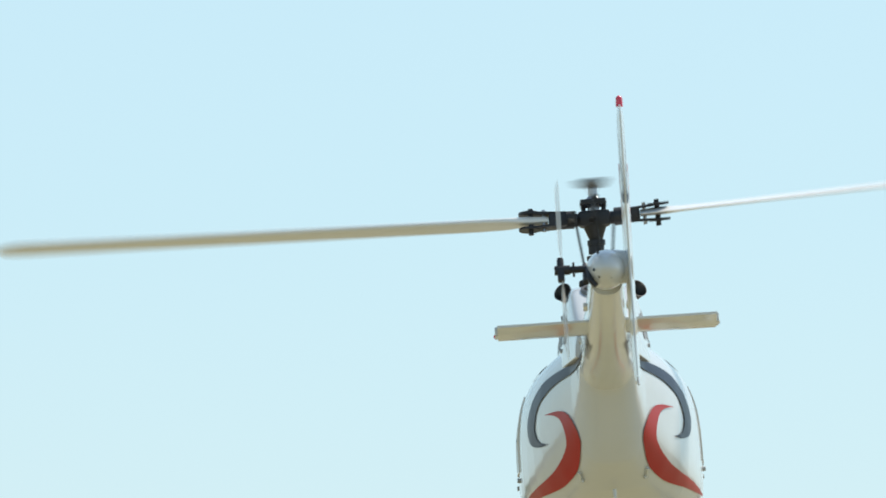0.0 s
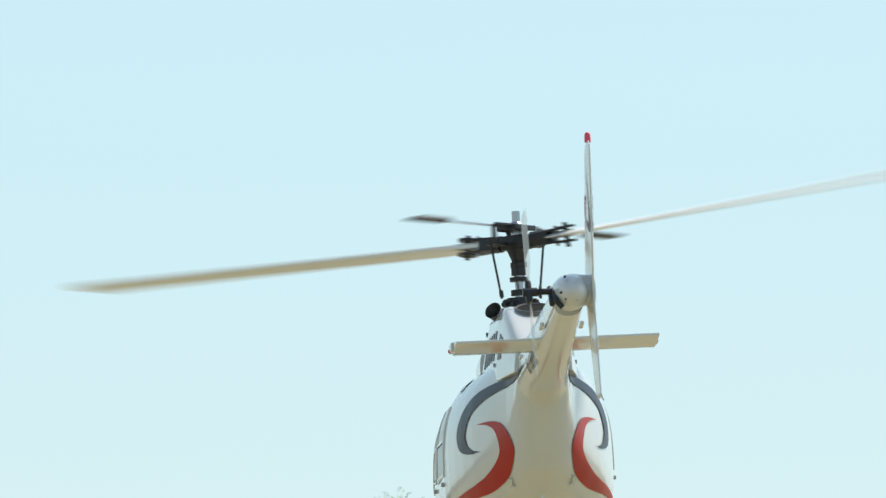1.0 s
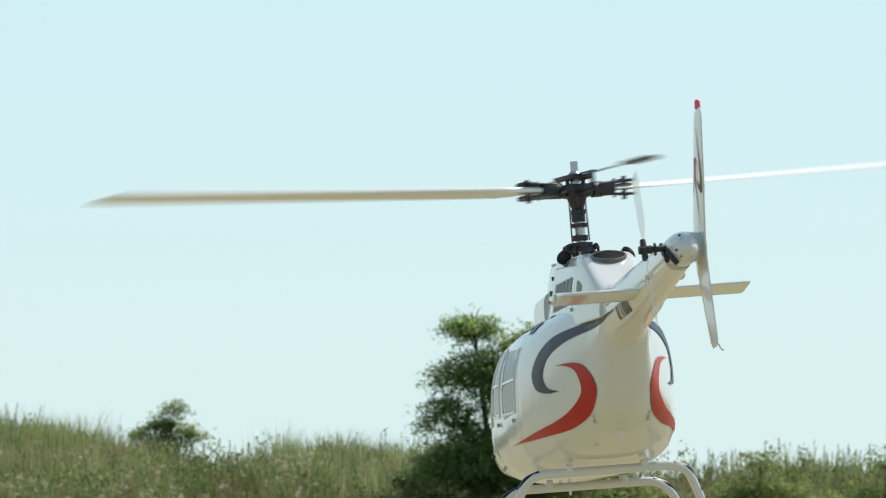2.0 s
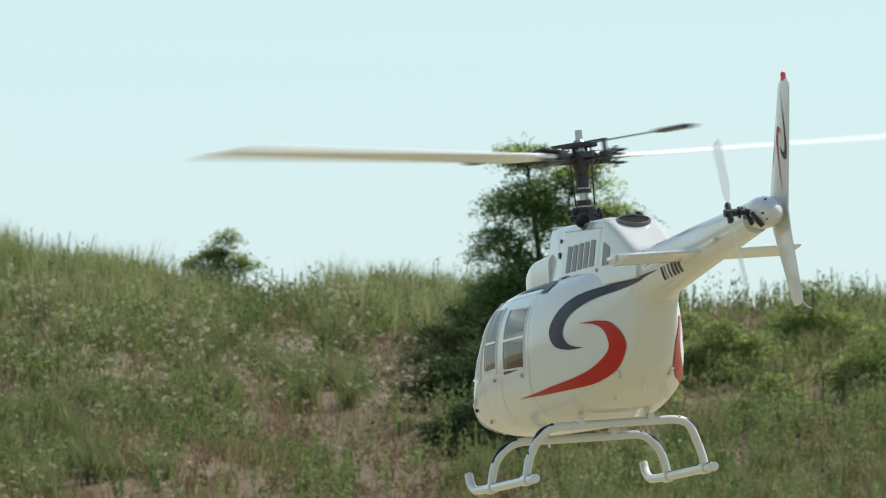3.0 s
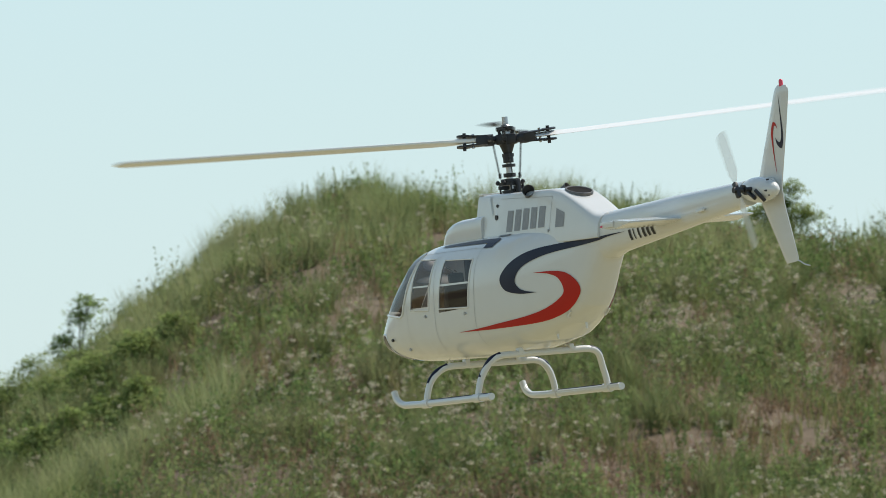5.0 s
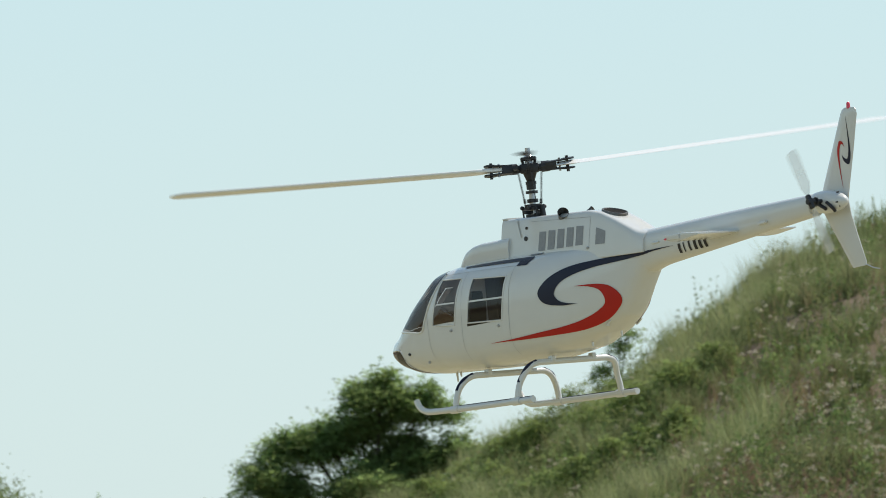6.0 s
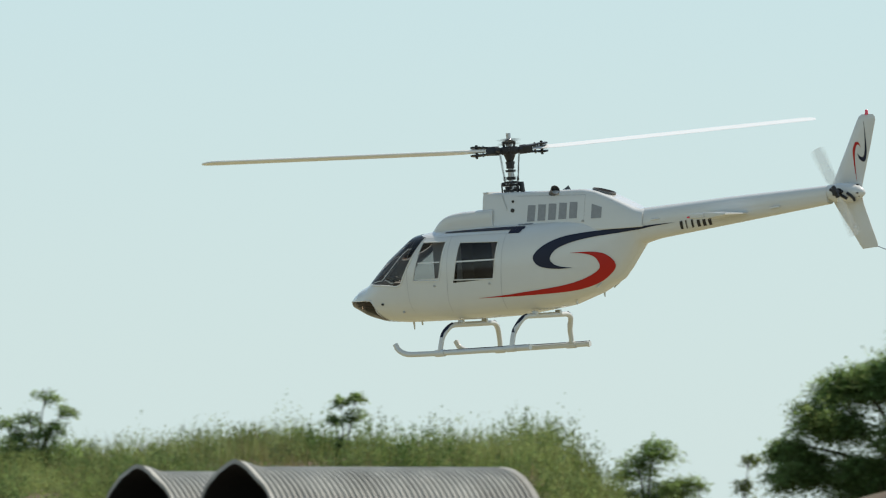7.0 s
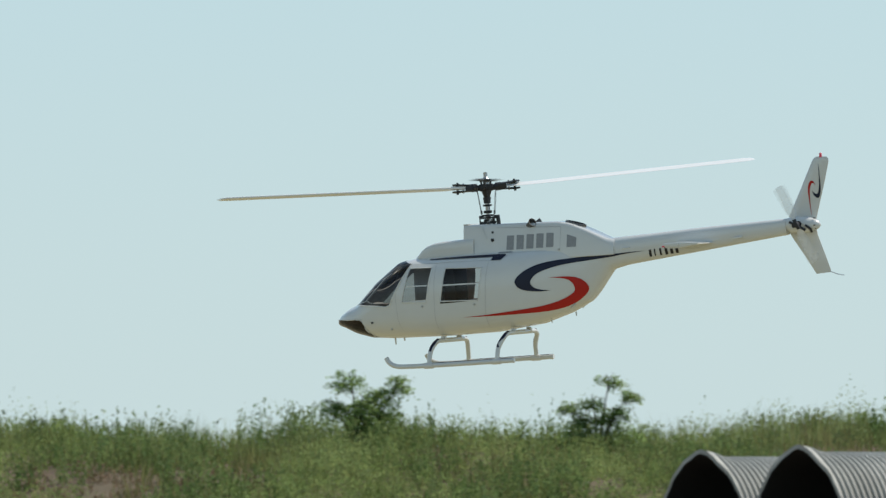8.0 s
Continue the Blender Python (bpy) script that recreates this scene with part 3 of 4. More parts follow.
    for x, y, z, h in ((.339, 0, .09, .02), (.30, .02, .088, .008), (-.27, .0, .13, .008), (-.2, .03, .112, .006)):
        part("belly_aerial", rod(bmesh.new(), (x, y, z + .004), (x - .001, y, z - h), .003, .002, 8), WHITE, root)

    # main rotor: turns about the mast
    bm = bmesh.new()
    rod(bm, (0, 0, -.030), (0, 0, -.010), .0090, .0165, 20)              # bell under the hub
    rod(bm, (0, 0, -.037), (0, 0, -.030), .0125, .0125, 16)
    box(bm, (.044, .030, .022), Matrix.Translation((0, 0, 0)), .005)
    for q in (1, -1):
        rod(bm, (q * .02, 0, 0), (q * .036, 0, 0), .0090, seg=14)
    rotor = part("main_rotor", bm, BLACK, root, "black two-bladed rotor head with flybar")
    rotor.location = (0, 0, .533)
    # seesaw of the flybar: an open cage round a button on top of the hub
    bm = bmesh.new()
    for q in (1, -1):
        box(bm, (.0045, .050, .008), Matrix.Translation((q * .0155, 0, .021)), .0012)
        box(bm, (.035, .0045, .007), Matrix.Translation((0, q * .0235, .022)), .0012)
        rod(bm, (q * .013, 0, .008), (q * .0155, 0, .024), .0034, .0030, 10)
    part("seesaw", bm, BLACK, rotor, "black flybar cage")
    bm = bmesh.new()
    rod(bm, (0, 0, .008), (0, 0, .027), .0085, .0075, 16)
    rod(bm, (0, 0, .027), (0, 0, .031), .0105, .0070, 16)
    part("hub_button", bm, STEEL, rotor, "metal button on the rotor head")
    for q in (0, 180):
        turn = pose(0, 0, 0, 0, 0, q) @ pose(0, 0, 0, 0, -1.8, 0) @ pose(0, 0, 0, 8, 0, 0)
        for z in (.0096, -.0096):
            bm = box(bmesh.new(), (.050, .026, .0036), turn @ Matrix.Translation((.073, 0, z)) @ pose(0, 0, 0, 0, -3 if z > 0 else 3, 0), .0015)
            rod(bm, turn @ Vector((.090, 0, z * 1.14 - .0017)), turn @ Vector((.090, 0, z * 1.14 + .0017)), .0150, seg=18)
            part("grip_plate", bm, BLACK, rotor)
        part("bolt", rod(bmesh.new(), turn @ Vector((.088, .003, -.0195)), turn @ Vector((.088, .003, .0175)), .0036, seg=10), BLACK, rotor)
        part("bolt", rod(bmesh.new(), turn @ Vector((.070, .003, -.0155)), turn @ Vector((.070, .003, .0150)), .0026, seg=10), STEEL, rotor)
        part("pitch_arm", box(bmesh.new(), (.012, .026, .007), turn @ Matrix.Translation((.030, .020, -.003)), .0015), BLACK, rotor)
        part("pitch_link", rod(bmesh.new(), turn @ Vector((.015, .012, -.086)), turn @ Vector((.027, .030, -.004)), .0017, seg=8), BLACK, rotor)
        for v in ((.015, .012, -.084), (.027, .030, -.006)):
            part("link_end", rod(bmesh.new(), turn @ Vector(v), turn @ (Vector(v) + Vector((.0012, .002, .010))), .0032, seg=8), BLACK, rotor)
        bm = bmesh.new()
        rod(bm, turn @ Vector((.028, 0, 0)), turn @ Vector((.046, 0, 0)), .0125, .0125, 16)
        box(bm, (.026, .026, .0215), turn @ Matrix.Translation((.050, 0, 0)), .004)
        part("blade_grip", bm, BLACK, rotor)
        bm = bmesh.new()
        prof = [(.30, 0), (.285, .04), (.24, .062), (.12, .075), (-.1, .062), (-.45, .024), (-.70, .004), (-.70, -.004), (-.45, -.018), (-.1, -.045), (.12, -.055), (.24, -.045), (.285, -.03)]
        rings = []
        for r, c, sw in ((.064, .028, 0), (.092, .034, 0), (.12, .052, 0), (.16, .058, 0), (.30, .058, 0), (.50, .058, 0), (.70, .058, 0), (.795, .058, 0), (.815, .050, -.004), (.828, .030, -.012), (.83, .016, -.018)):
            rings.append([bm.verts.new(turn @ Vector((r, f * c + sw, h * c * (1.0 if r > .15 else 1.25 if r > .1 else 2.6)))) for f, h in prof])
        for a, b in zip(rings, rings[1:]):
            for j in range(len(prof)):
                bm.faces.new((a[j], a[(j + 1) % len(prof)], b[(j + 1) % len(prof)], b[j]))
        bm.faces.new(rings[0])
        bm.faces.new(rings[-1][::-1])
        part("rotor_blade", bm, BLADE, rotor, "glossy white fibreglass rotor blade")
        # flybar half with paddle, a quarter turn on
        t2 = pose(0, 0, 0, 0, 0, q + 90)
        bm = bmesh.new()
        rod(bm, t2 @ Vector((.0, 0, .023)), t2 @ Vector((.20, 0, .023)), .0016, seg=8)
        part("flybar_rod", bm, STEEL, rotor)
        bm = bmesh.new()
        prof2 = [(.016, 0), (.012, .0035), (0, .0045), (-.018, .0008), (-.018, -.0008), (0, -.0045), (.012, -.0035)]
        rings = [[bm.verts.new(t2 @ Vector((r, f * k, .023 + h * k))) for f, h in prof2] for r, k in ((.184, .7), (.19, 1), (.252, 1), (.26, .7))]
        for a, b in zip(rings, rings[1:]):
            for j in range(7):
                bm.faces.new((a[j], a[(j + 1) % 7], b[(j + 1) % 7], b[j]))
        bm.faces.new(rings[0])
        bm.faces.new(rings[-1][::-1])
        part("flybar_paddle", bm, BLACK, rotor, "dark flybar paddle")
        bm = bmesh.new()
        box(bm, (.006, .006, .030), t2 @ Matrix.Translation((.058, 0, .010)), .001)
        box(bm, (.06, .006, .005), t2 @ Matrix.Translation((.03, .004, .025)), .001)
        box(bm, (.05, .005, .005), t2 @ Matrix.Translation((.032, -.004, -.003)), .001)
        part("flybar_arm", bm, BLACK, rotor)
        part("flybar_link", rod(bmesh.new(), t2 @ Vector((.014, .008, -.080)), t2 @ Vector((.026, 0, .020)), .0013, seg=8), BLACK, rotor)

    # tail rotor: turns about an axis across the boom
    bm = bmesh.new()
    rod(bm, (0, -.010, 0), (0, .010, 0), .0062, seg=16)
    box(bm, (.011, .009, .034), Matrix.Translation((0, .002, 0)), .003)
    tail = part("tail_rotor", bm, BLACK, root, "two-bladed tail rotor with black hub")
    tail.location = (-1.035, .056, .354)
    for q in (0, 180):
        t3 = pose(0, 0, 0, 0, q, 0) @ pose(0, 0, 0, 0, 0, 8)
        bm = bmesh.new()
        rings = []
        for r, c in ((.018, .012), (.028, .022), (.04, .031), (.11, .033), (.124, .029), (.128, .015)):
            rings.append([bm.verts.new(t3 @ Vector((f * c, h * c, r))) for f, h in ((.4, 0), (.25, .07), (-.1, .06), (-.6, 0), (-.1, -.06), (.25, -.07))])
        for a, b in zip(rings, rings[1:]):
            for j in range(6):
                bm.faces.new((a[j], a[(j + 1) % 6], b[(j + 1) % 6], b[j]))
        bm.faces.new(rings[0])
        bm.faces.new(rings[-1][::-1])
        part("tail_blade", bm, TAIL_BLADE, tail, "thin milky translucent blade")
    return root, rotor, tail


heli, main_rotor, tail_rotor = model_helicopter()

# ---- the place: on the plan, bearings (to the left of the +y axis) are in units of 1 / STRETCH degree and distances of STRETCH metres ----
STRETCH = 10.2 / 5.2
rng = np.random.default_rng(7)
GRASS_EARTH = material("weedy_earth", (0.14, 0.094, 0.062), 0.95, vary=0.4, scale=5.0, bump=0.8, bump_scale=9, second=(0.12, 0.095, 0.055), patch_scale=0.5)
DRY_FIELD = material("dry_mown_field", (0.27, 0.235, 0.14), 0.95, vary=0.25, scale=4.0, bump=0.5, bump_scale=14, second=(0.24, 0.22, 0.12), patch_scale=0.35)
G_GREEN = material("green_grass", (0.125, 0.168, 0.044), 0.6, vary=0.12, scale=3, second=(0.215, 0.20, 0.088), patch_scale=0.7, island=0.25, spec=0.15, through_light=0.58)
G_DRY = material("straw_grass", (0.36, 0.29, 0.17), 0.7, vary=0.12, scale=3, second=(0.30, 0.19, 0.12), patch_scale=0.6, island=0.25, spec=0.15, through_light=0.3)
G_PALE = material("feathery_pale_grass", (0.26, 0.305, 0.125), 0.7, vary=0.12, scale=3, second=(0.33, 0.35, 0.18), patch_scale=0.6, island=0.2, spec=0.1, through_light=0.6)
W_LEAF = material("weed_leaf", (0.135, 0.175, 0.068), 0.55, vary=0.15, scale=3, second=(0.20, 0.23, 0.09), patch_scale=0.8, island=0.3, spec=0.15, through_light=0.58)
T_LEAF = material("tree_leaf", (0.22, 0.32, 0.112), 0.5, vary=0.15, scale=2, second=(0.28, 0.365, 0.135), patch_scale=0.9, island=0.3, spec=0.15, through_light=0.74)
P_LEAF = material("pale_leaf", (0.17, 0.225, 0.08), 0.5, vary=0.15, scale=2, second=(0.25, 0.29, 0.115), patch_scale=0.9, island=0.3, spec=0.15, through_light=0.58)
# D_LEAF: dark shrubs, with the locust tree's shade put into the leaf colour
D_LEAF = material("shade_darkened_shrub_leaf", (0.055, 0.085, 0.032), 0.55, vary=0.2, scale=3, second=(0.085, 0.12, 0.045), patch_scale=0.9, island=0.25, spec=0.12, through_light=0.4)
M_LEAF = material("mound_leaf", (0.19, 0.26, 0.075), 0.55, vary=0.2, scale=2, second=(0.32, 0.38, 0.14), patch_scale=1.1, island=0.2, spec=0.12, through_light=0.58)
T_GRASS = material("tussock_grass", (0.16, 0.205, 0.078), 0.7, vary=0.12, scale=3, second=(0.25, 0.25, 0.125), patch_scale=1.0, island=0.22, spec=0.1, through_light=0.55)
H_LEAF = material("olive_leaf", (0.095, 0.132, 0.047), 0.55, vary=0.2, scale=2, second=(0.235, 0.265, 0.115), patch_scale=1.1, island=0.2, spec=0.12, through_light=0.58)
U_LEAF = material("upright_weed_leaf", (0.11, 0.175, 0.053), 0.55, vary=0.15, scale=2, second=(0.25, 0.31, 0.115), patch_scale=0.9, island=0.3, spec=0.12, through_light=0.5)
DEAD = material("withered_brown_weed", (0.22, 0.145, 0.095), 0.9, vary=0.2, scale=3, second=(0.30, 0.22, 0.14), patch_scale=0.7, island=0.3, spec=0.05, through_light=0.3)
FLOWER = material("white_flower", (0.60, 0.53, 0.39), 0.8, vary=0.15, scale=9, island=0.25, through_light=0.3)
BARK = material("grey_brown_bark", (0.10, 0.075, 0.055), 0.9, vary=0.35, scale=14, bump=0.6, bump_scale=30)
PIPE = material("weathered_grey_plastic", (0.40, 0.39, 0.345), 0.6, vary=0.35, scale=3.5, bump=0.12, bump_scale=20, second=(0.29, 0.28, 0.24), patch_scale=1.6)

# lining of the pipes, near black to carry the shade inside them
PIPE_INSIDE = material("shade_black_pipe_lining", (0.022, 0.024, 0.024), 0.6, vary=0.2, scale=6)

# crest of the bank: bearing (degrees) and height over the eye (degrees)
CREST = [(b / 153.3, e / 153.3) for b, e in ((-2600, 488), (-1830, 486), (-1250, 510), (-868, 525), (-650, 548), (-446, 573), (-250, 577), (-46, 572), (134, 486), (284, 388), (394, 299), (534, 205), (634, 170),
                                             (720, 90), (860, 45), (1000, 15), (1390, 0), (1451, 75), (1510, 112), (1600, 104), (2200, 86), (3600, 84))]


def crest_at(b):
    return np.interp(b, [c[0] for c in CREST], [c[1] for c in CREST])


def lie(b, d, rough=True):
    """Height of the ground at a bearing and a distance."""
    b, d = np.asarray(b, float), np.asarray(d, float)
    low = np.clip((b - 7.0) / 2.5, 0, 1)                    # 0: the tall bank, 1: the low one
    dc = 60.0 + 2.0 * low
    d0 = 40.0 + 11.0 * low
    on = np.clip((b + 24) / 6, 0, 1) * np.clip((34 - b) / 8, 0, 1)
    zc = (1.6 + np.tan(np.radians(crest_at(b))) * dc) * on
    s = np.clip((d - d0) / (dc - d0), 0, 1)
    s = np.where(low > .5, s * s * (3 - 2 * s), 0.15 * s * s * (3 - 2 * s) + 0.85 * s ** 0.9)
    fall = np.clip((d - dc) / 45.0, 0, 1)
    z = zc * s * (1 - fall * fall * (3 - 2 * fall))
    if rough:
        x, y = -d * np.sin(np.radians(b)), d * np.cos(np.radians(b))
        near = np.clip((d - 25) / 20, 0, 1) * np.clip((200 - d) / 80, 0, 1)
        z = z + near * (0.10 * np.sin(x * 1.1 + 0.7 * y) * np.sin(0.8 * y - 0.3 * x) + 0.05 * np.sin(2.7 * x) * np.sin(2.2 * y + x))
    return z


def bearing(b):
    """True bearing in degrees of a bearing on the plan: narrower ahead, and reaching all round behind the camera."""
    w = np.abs(b)
    return np.sign(b) * np.where(w < 40, w / STRETCH, 40 / STRETCH + (w - 40) * (180 - 40 / STRETCH) / 140)


def spot(b, d, z=None):
    b = np.asarray(b, float)
    a, far = np.radians(bearing(b)), d * STRETCH
    return np.stack([-far * np.sin(a), far * np.cos(a), lie(b, d) if z is None else np.broadcast_to(z, b.shape)], -1)


def sheet_mesh(name, verts, faces, mats, index=None):
    me = bpy.data.meshes.new(name)
    me.from_pydata(verts, [], faces)
    for m in mats:
        me.materials.append(m)
    if index is not None:
        me.polygons.foreach_set("material_index", index)
    me.polygons.foreach_set("use_smooth", [True] * len(me.polygons))
    return new(name, me)


def ground():
    bs = np.concatenate([np.linspace(-180, -27, 40), np.linspace(-26, 34, 241), np.linspace(36, 179, 40)])
    ds = np.concatenate([[0.5, 2, 5, 9, 14, 20, 26, 32, 36], np.linspace(38, 66, 85), [68, 71, 75, 80, 86, 93, 100, 107, 120, 150, 200, 300, 500, 900, 1500, 2500]])
    B, D = np.meshgrid(bs, ds)
    P = spot(B.ravel(), D.ravel())
    n = len(bs)
    faces, idx = [], []
    for i in range(len(ds) - 1):
        for j in range(n):
            k = (j + 1) % n
            faces.append((i * n + j, i * n + k, (i + 1) * n + k, (i + 1) * n + j))
            idx.append(1 if ds[i] < 38 or ds[i] > 110 else 0)
    verts = [tuple(p) for p in P] + [(0, 0, 0)]
    c = len(verts) - 1
    for j in range(n):
        faces.append((j, c, (j + 1) % n))
        idx.append(1)
    return tagged(sheet_mesh("ground", verts, faces, [GRASS_EARTH, DRY_FIELD], idx), "dry field rising to an earth bank overgrown with weeds", "ground", kind="structure")


ground()


def blades(name, P, per, height, width, spread, lean, mat, label, category="grass", curl=0.35):
    """Tufts of thin tapering blades at the places P."""
    n = len(P) * per
    base = np.repeat(P, per, 0) + np.column_stack([rng.normal(0, spread, (n, 2)), np.full(n, -0.02)])
    scale = np.repeat(rng.uniform(0.55, 1.3, len(P)), per)
    h = rng.uniform(*height, n) * scale
    a, f = rng.uniform(0, math.tau, n), rng.uniform(0, math.tau, n)
    out = np.column_stack([np.cos(a), np.sin(a)]) * (rng.uniform(0.1, 1, n) * lean * h)[:, None]
    side = np.column_stack([np.cos(f), np.sin(f), np.zeros(n)]) * (rng.uniform(*width, n))[:, None]
    mid = base + np.column_stack([out * curl, h * 0.55])
    tip = base + np.column_stack([out, h])
    V = np.stack([base - side, base + side, mid + side * .8, mid - side * .8, tip], 1).reshape(-1, 3)
    q = np.arange(n) * 5
    faces = list(map(tuple, np.column_stack([q, q + 1, q + 2, q + 3]))) + list(map(tuple, np.column_stack([q + 3, q + 2, q + 4])))
    return tagged(sheet_mesh(name, V.tolist(), faces, [mat]), label, category, kind="stuff")


def leaf_quads(C, size, flat=0.6, level=None):
    """Diamond leaves at the centres C: vertices and faces. level: how far they stray from facing up; None: any turn."""
    n = len(C)
    u = rng.normal(size=(n, 3))
    u[:, 2] *= flat
    u /= np.linalg.norm(u, axis=1)[:, None]
    w = np.cross(u, rng.normal(size=(n, 3)) if level is None else rng.normal(size=(n, 3)) * level + (0, 0, 1))
    w /= np.linalg.norm(w, axis=1)[:, None]
    s = rng.uniform(*size, n)[:, None]
    V = np.stack([C - u * s, C + w * s * .42, C + u * s, C - w * s * .42], 1).reshape(-1, 3)
    q = np.arange(n) * 4
    return V, np.column_stack([q, q + 1, q + 2, q + 3])


def bank_places(n, lo=-16.5, hi=24.0, d=(41.5, 62.5)):
    b, dd = rng.uniform(lo, hi, n), rng.uniform(*d, n)
    keep = (b < 5.6) | ((b > 8.9) & (dd > 51.5))
    keep &= ~((b > 21.4 + 0.3 * np.sin(dd * 2)) & (dd < 57.0))          # a slip of bare earth
    return b[keep], dd[keep]


def patchy(b, d, freq, phase):
    x, y = d * np.radians(b), d
    return np.sin(x * freq + phase) * np.sin(y * freq * .8 + 1.7 * phase) + 0.6 * np.sin(x * freq * 2.3 + 2.1 * phase + y) * np.sin(y * freq * 1.7)


def slope_at(b, e):
    """Distance at which the slope meets the line of sight at a bearing and a height in degrees."""
    d = np.linspace(40, 61, 300)
    return float(d[np.argmax(lie(b, d, False) - 1.6 > np.tan(np.radians(e)) * d)])


# slips of bare reddish earth: bearing, height, half width and half height in degrees
BARE = [(b, slope_at(b, e), rb, slope_at(b, min(e + re, crest_at(b) - .05)) - slope_at(b, e) + .4) for b, e, rb, re in (
    (-7.1, 1.85, .7, .28), (-6.45, 2.8, .3, .13), (-7.7, 3.45, .6, .1), (5.1, .45, .35, .2), (-11.0, 2.15, .5, .14), (-9.9, 1.75, .5, .12), (-5.9, 2.35, .35, .10), (-7.3, 2.6, .5, .1))]


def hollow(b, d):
    """The hollow below the locust tree, left to dark shrubs whose colour also carries the tree's shade."""
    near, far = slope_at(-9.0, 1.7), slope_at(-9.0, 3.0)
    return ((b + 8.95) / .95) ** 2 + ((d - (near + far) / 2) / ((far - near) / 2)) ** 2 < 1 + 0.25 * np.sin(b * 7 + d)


def grown(b, d):
    """Leaves out some patches of bare earth."""
    keep = patchy(b, d, 0.62, 7.0) < 1.5
    for b0, d0, rb, rd in BARE:
        keep &= ((b - b0) / rb) ** 2 + ((d - d0) / rd) ** 2 > 1 + 0.5 * np.sin(b * 9 + d * 2)
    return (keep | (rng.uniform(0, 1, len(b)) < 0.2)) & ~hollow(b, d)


def upright(b, d, n, height, radius, mat, name, label):
    """Bunches of leafy stalks: n narrow steep leaves each, closer together towards the tips of the stalks."""
    P = spot(b, d)
    big = 0.75 + 0.55 * (patchy(b, d, 0.6, 1.9) > 0) * rng.uniform(0.3, 1, len(P))
    hh, rr = rng.uniform(*height, len(P)) * big, radius * rng.uniform(0.6, 1.5, len(P)) * big
    stalk = rng.integers(0, 6, (len(P), n))
    a0, r0 = rng.uniform(0, math.tau, (len(P), 6)), np.sqrt(rng.uniform(0.05, 1, (len(P), 6)))
    a, r = np.take_along_axis(a0, stalk, 1), np.take_along_axis(r0, stalk, 1) * rr[:, None]
    top = np.take_along_axis(rng.uniform(0.6, 1.0, (len(P), 6)), stalk, 1) * hh[:, None]
    t = rng.uniform(0.05, 1, (len(P), n))
    out = 0.7 + 0.6 * t
    C = P[:, None, :] + np.stack([np.cos(a) * r * out, np.sin(a) * r * out, t * top], -1) + rng.normal(0, 0.017, (len(P), n, 3)) * (1.35 - t)[:, :, None]
    V, F = leaf_quads(C.reshape(-1, 3), (0.012, 0.032), 2.4)
    tagged(sheet_mesh(name, V.tolist(), F.tolist(), [mat]), label, "weeds", kind="stuff")


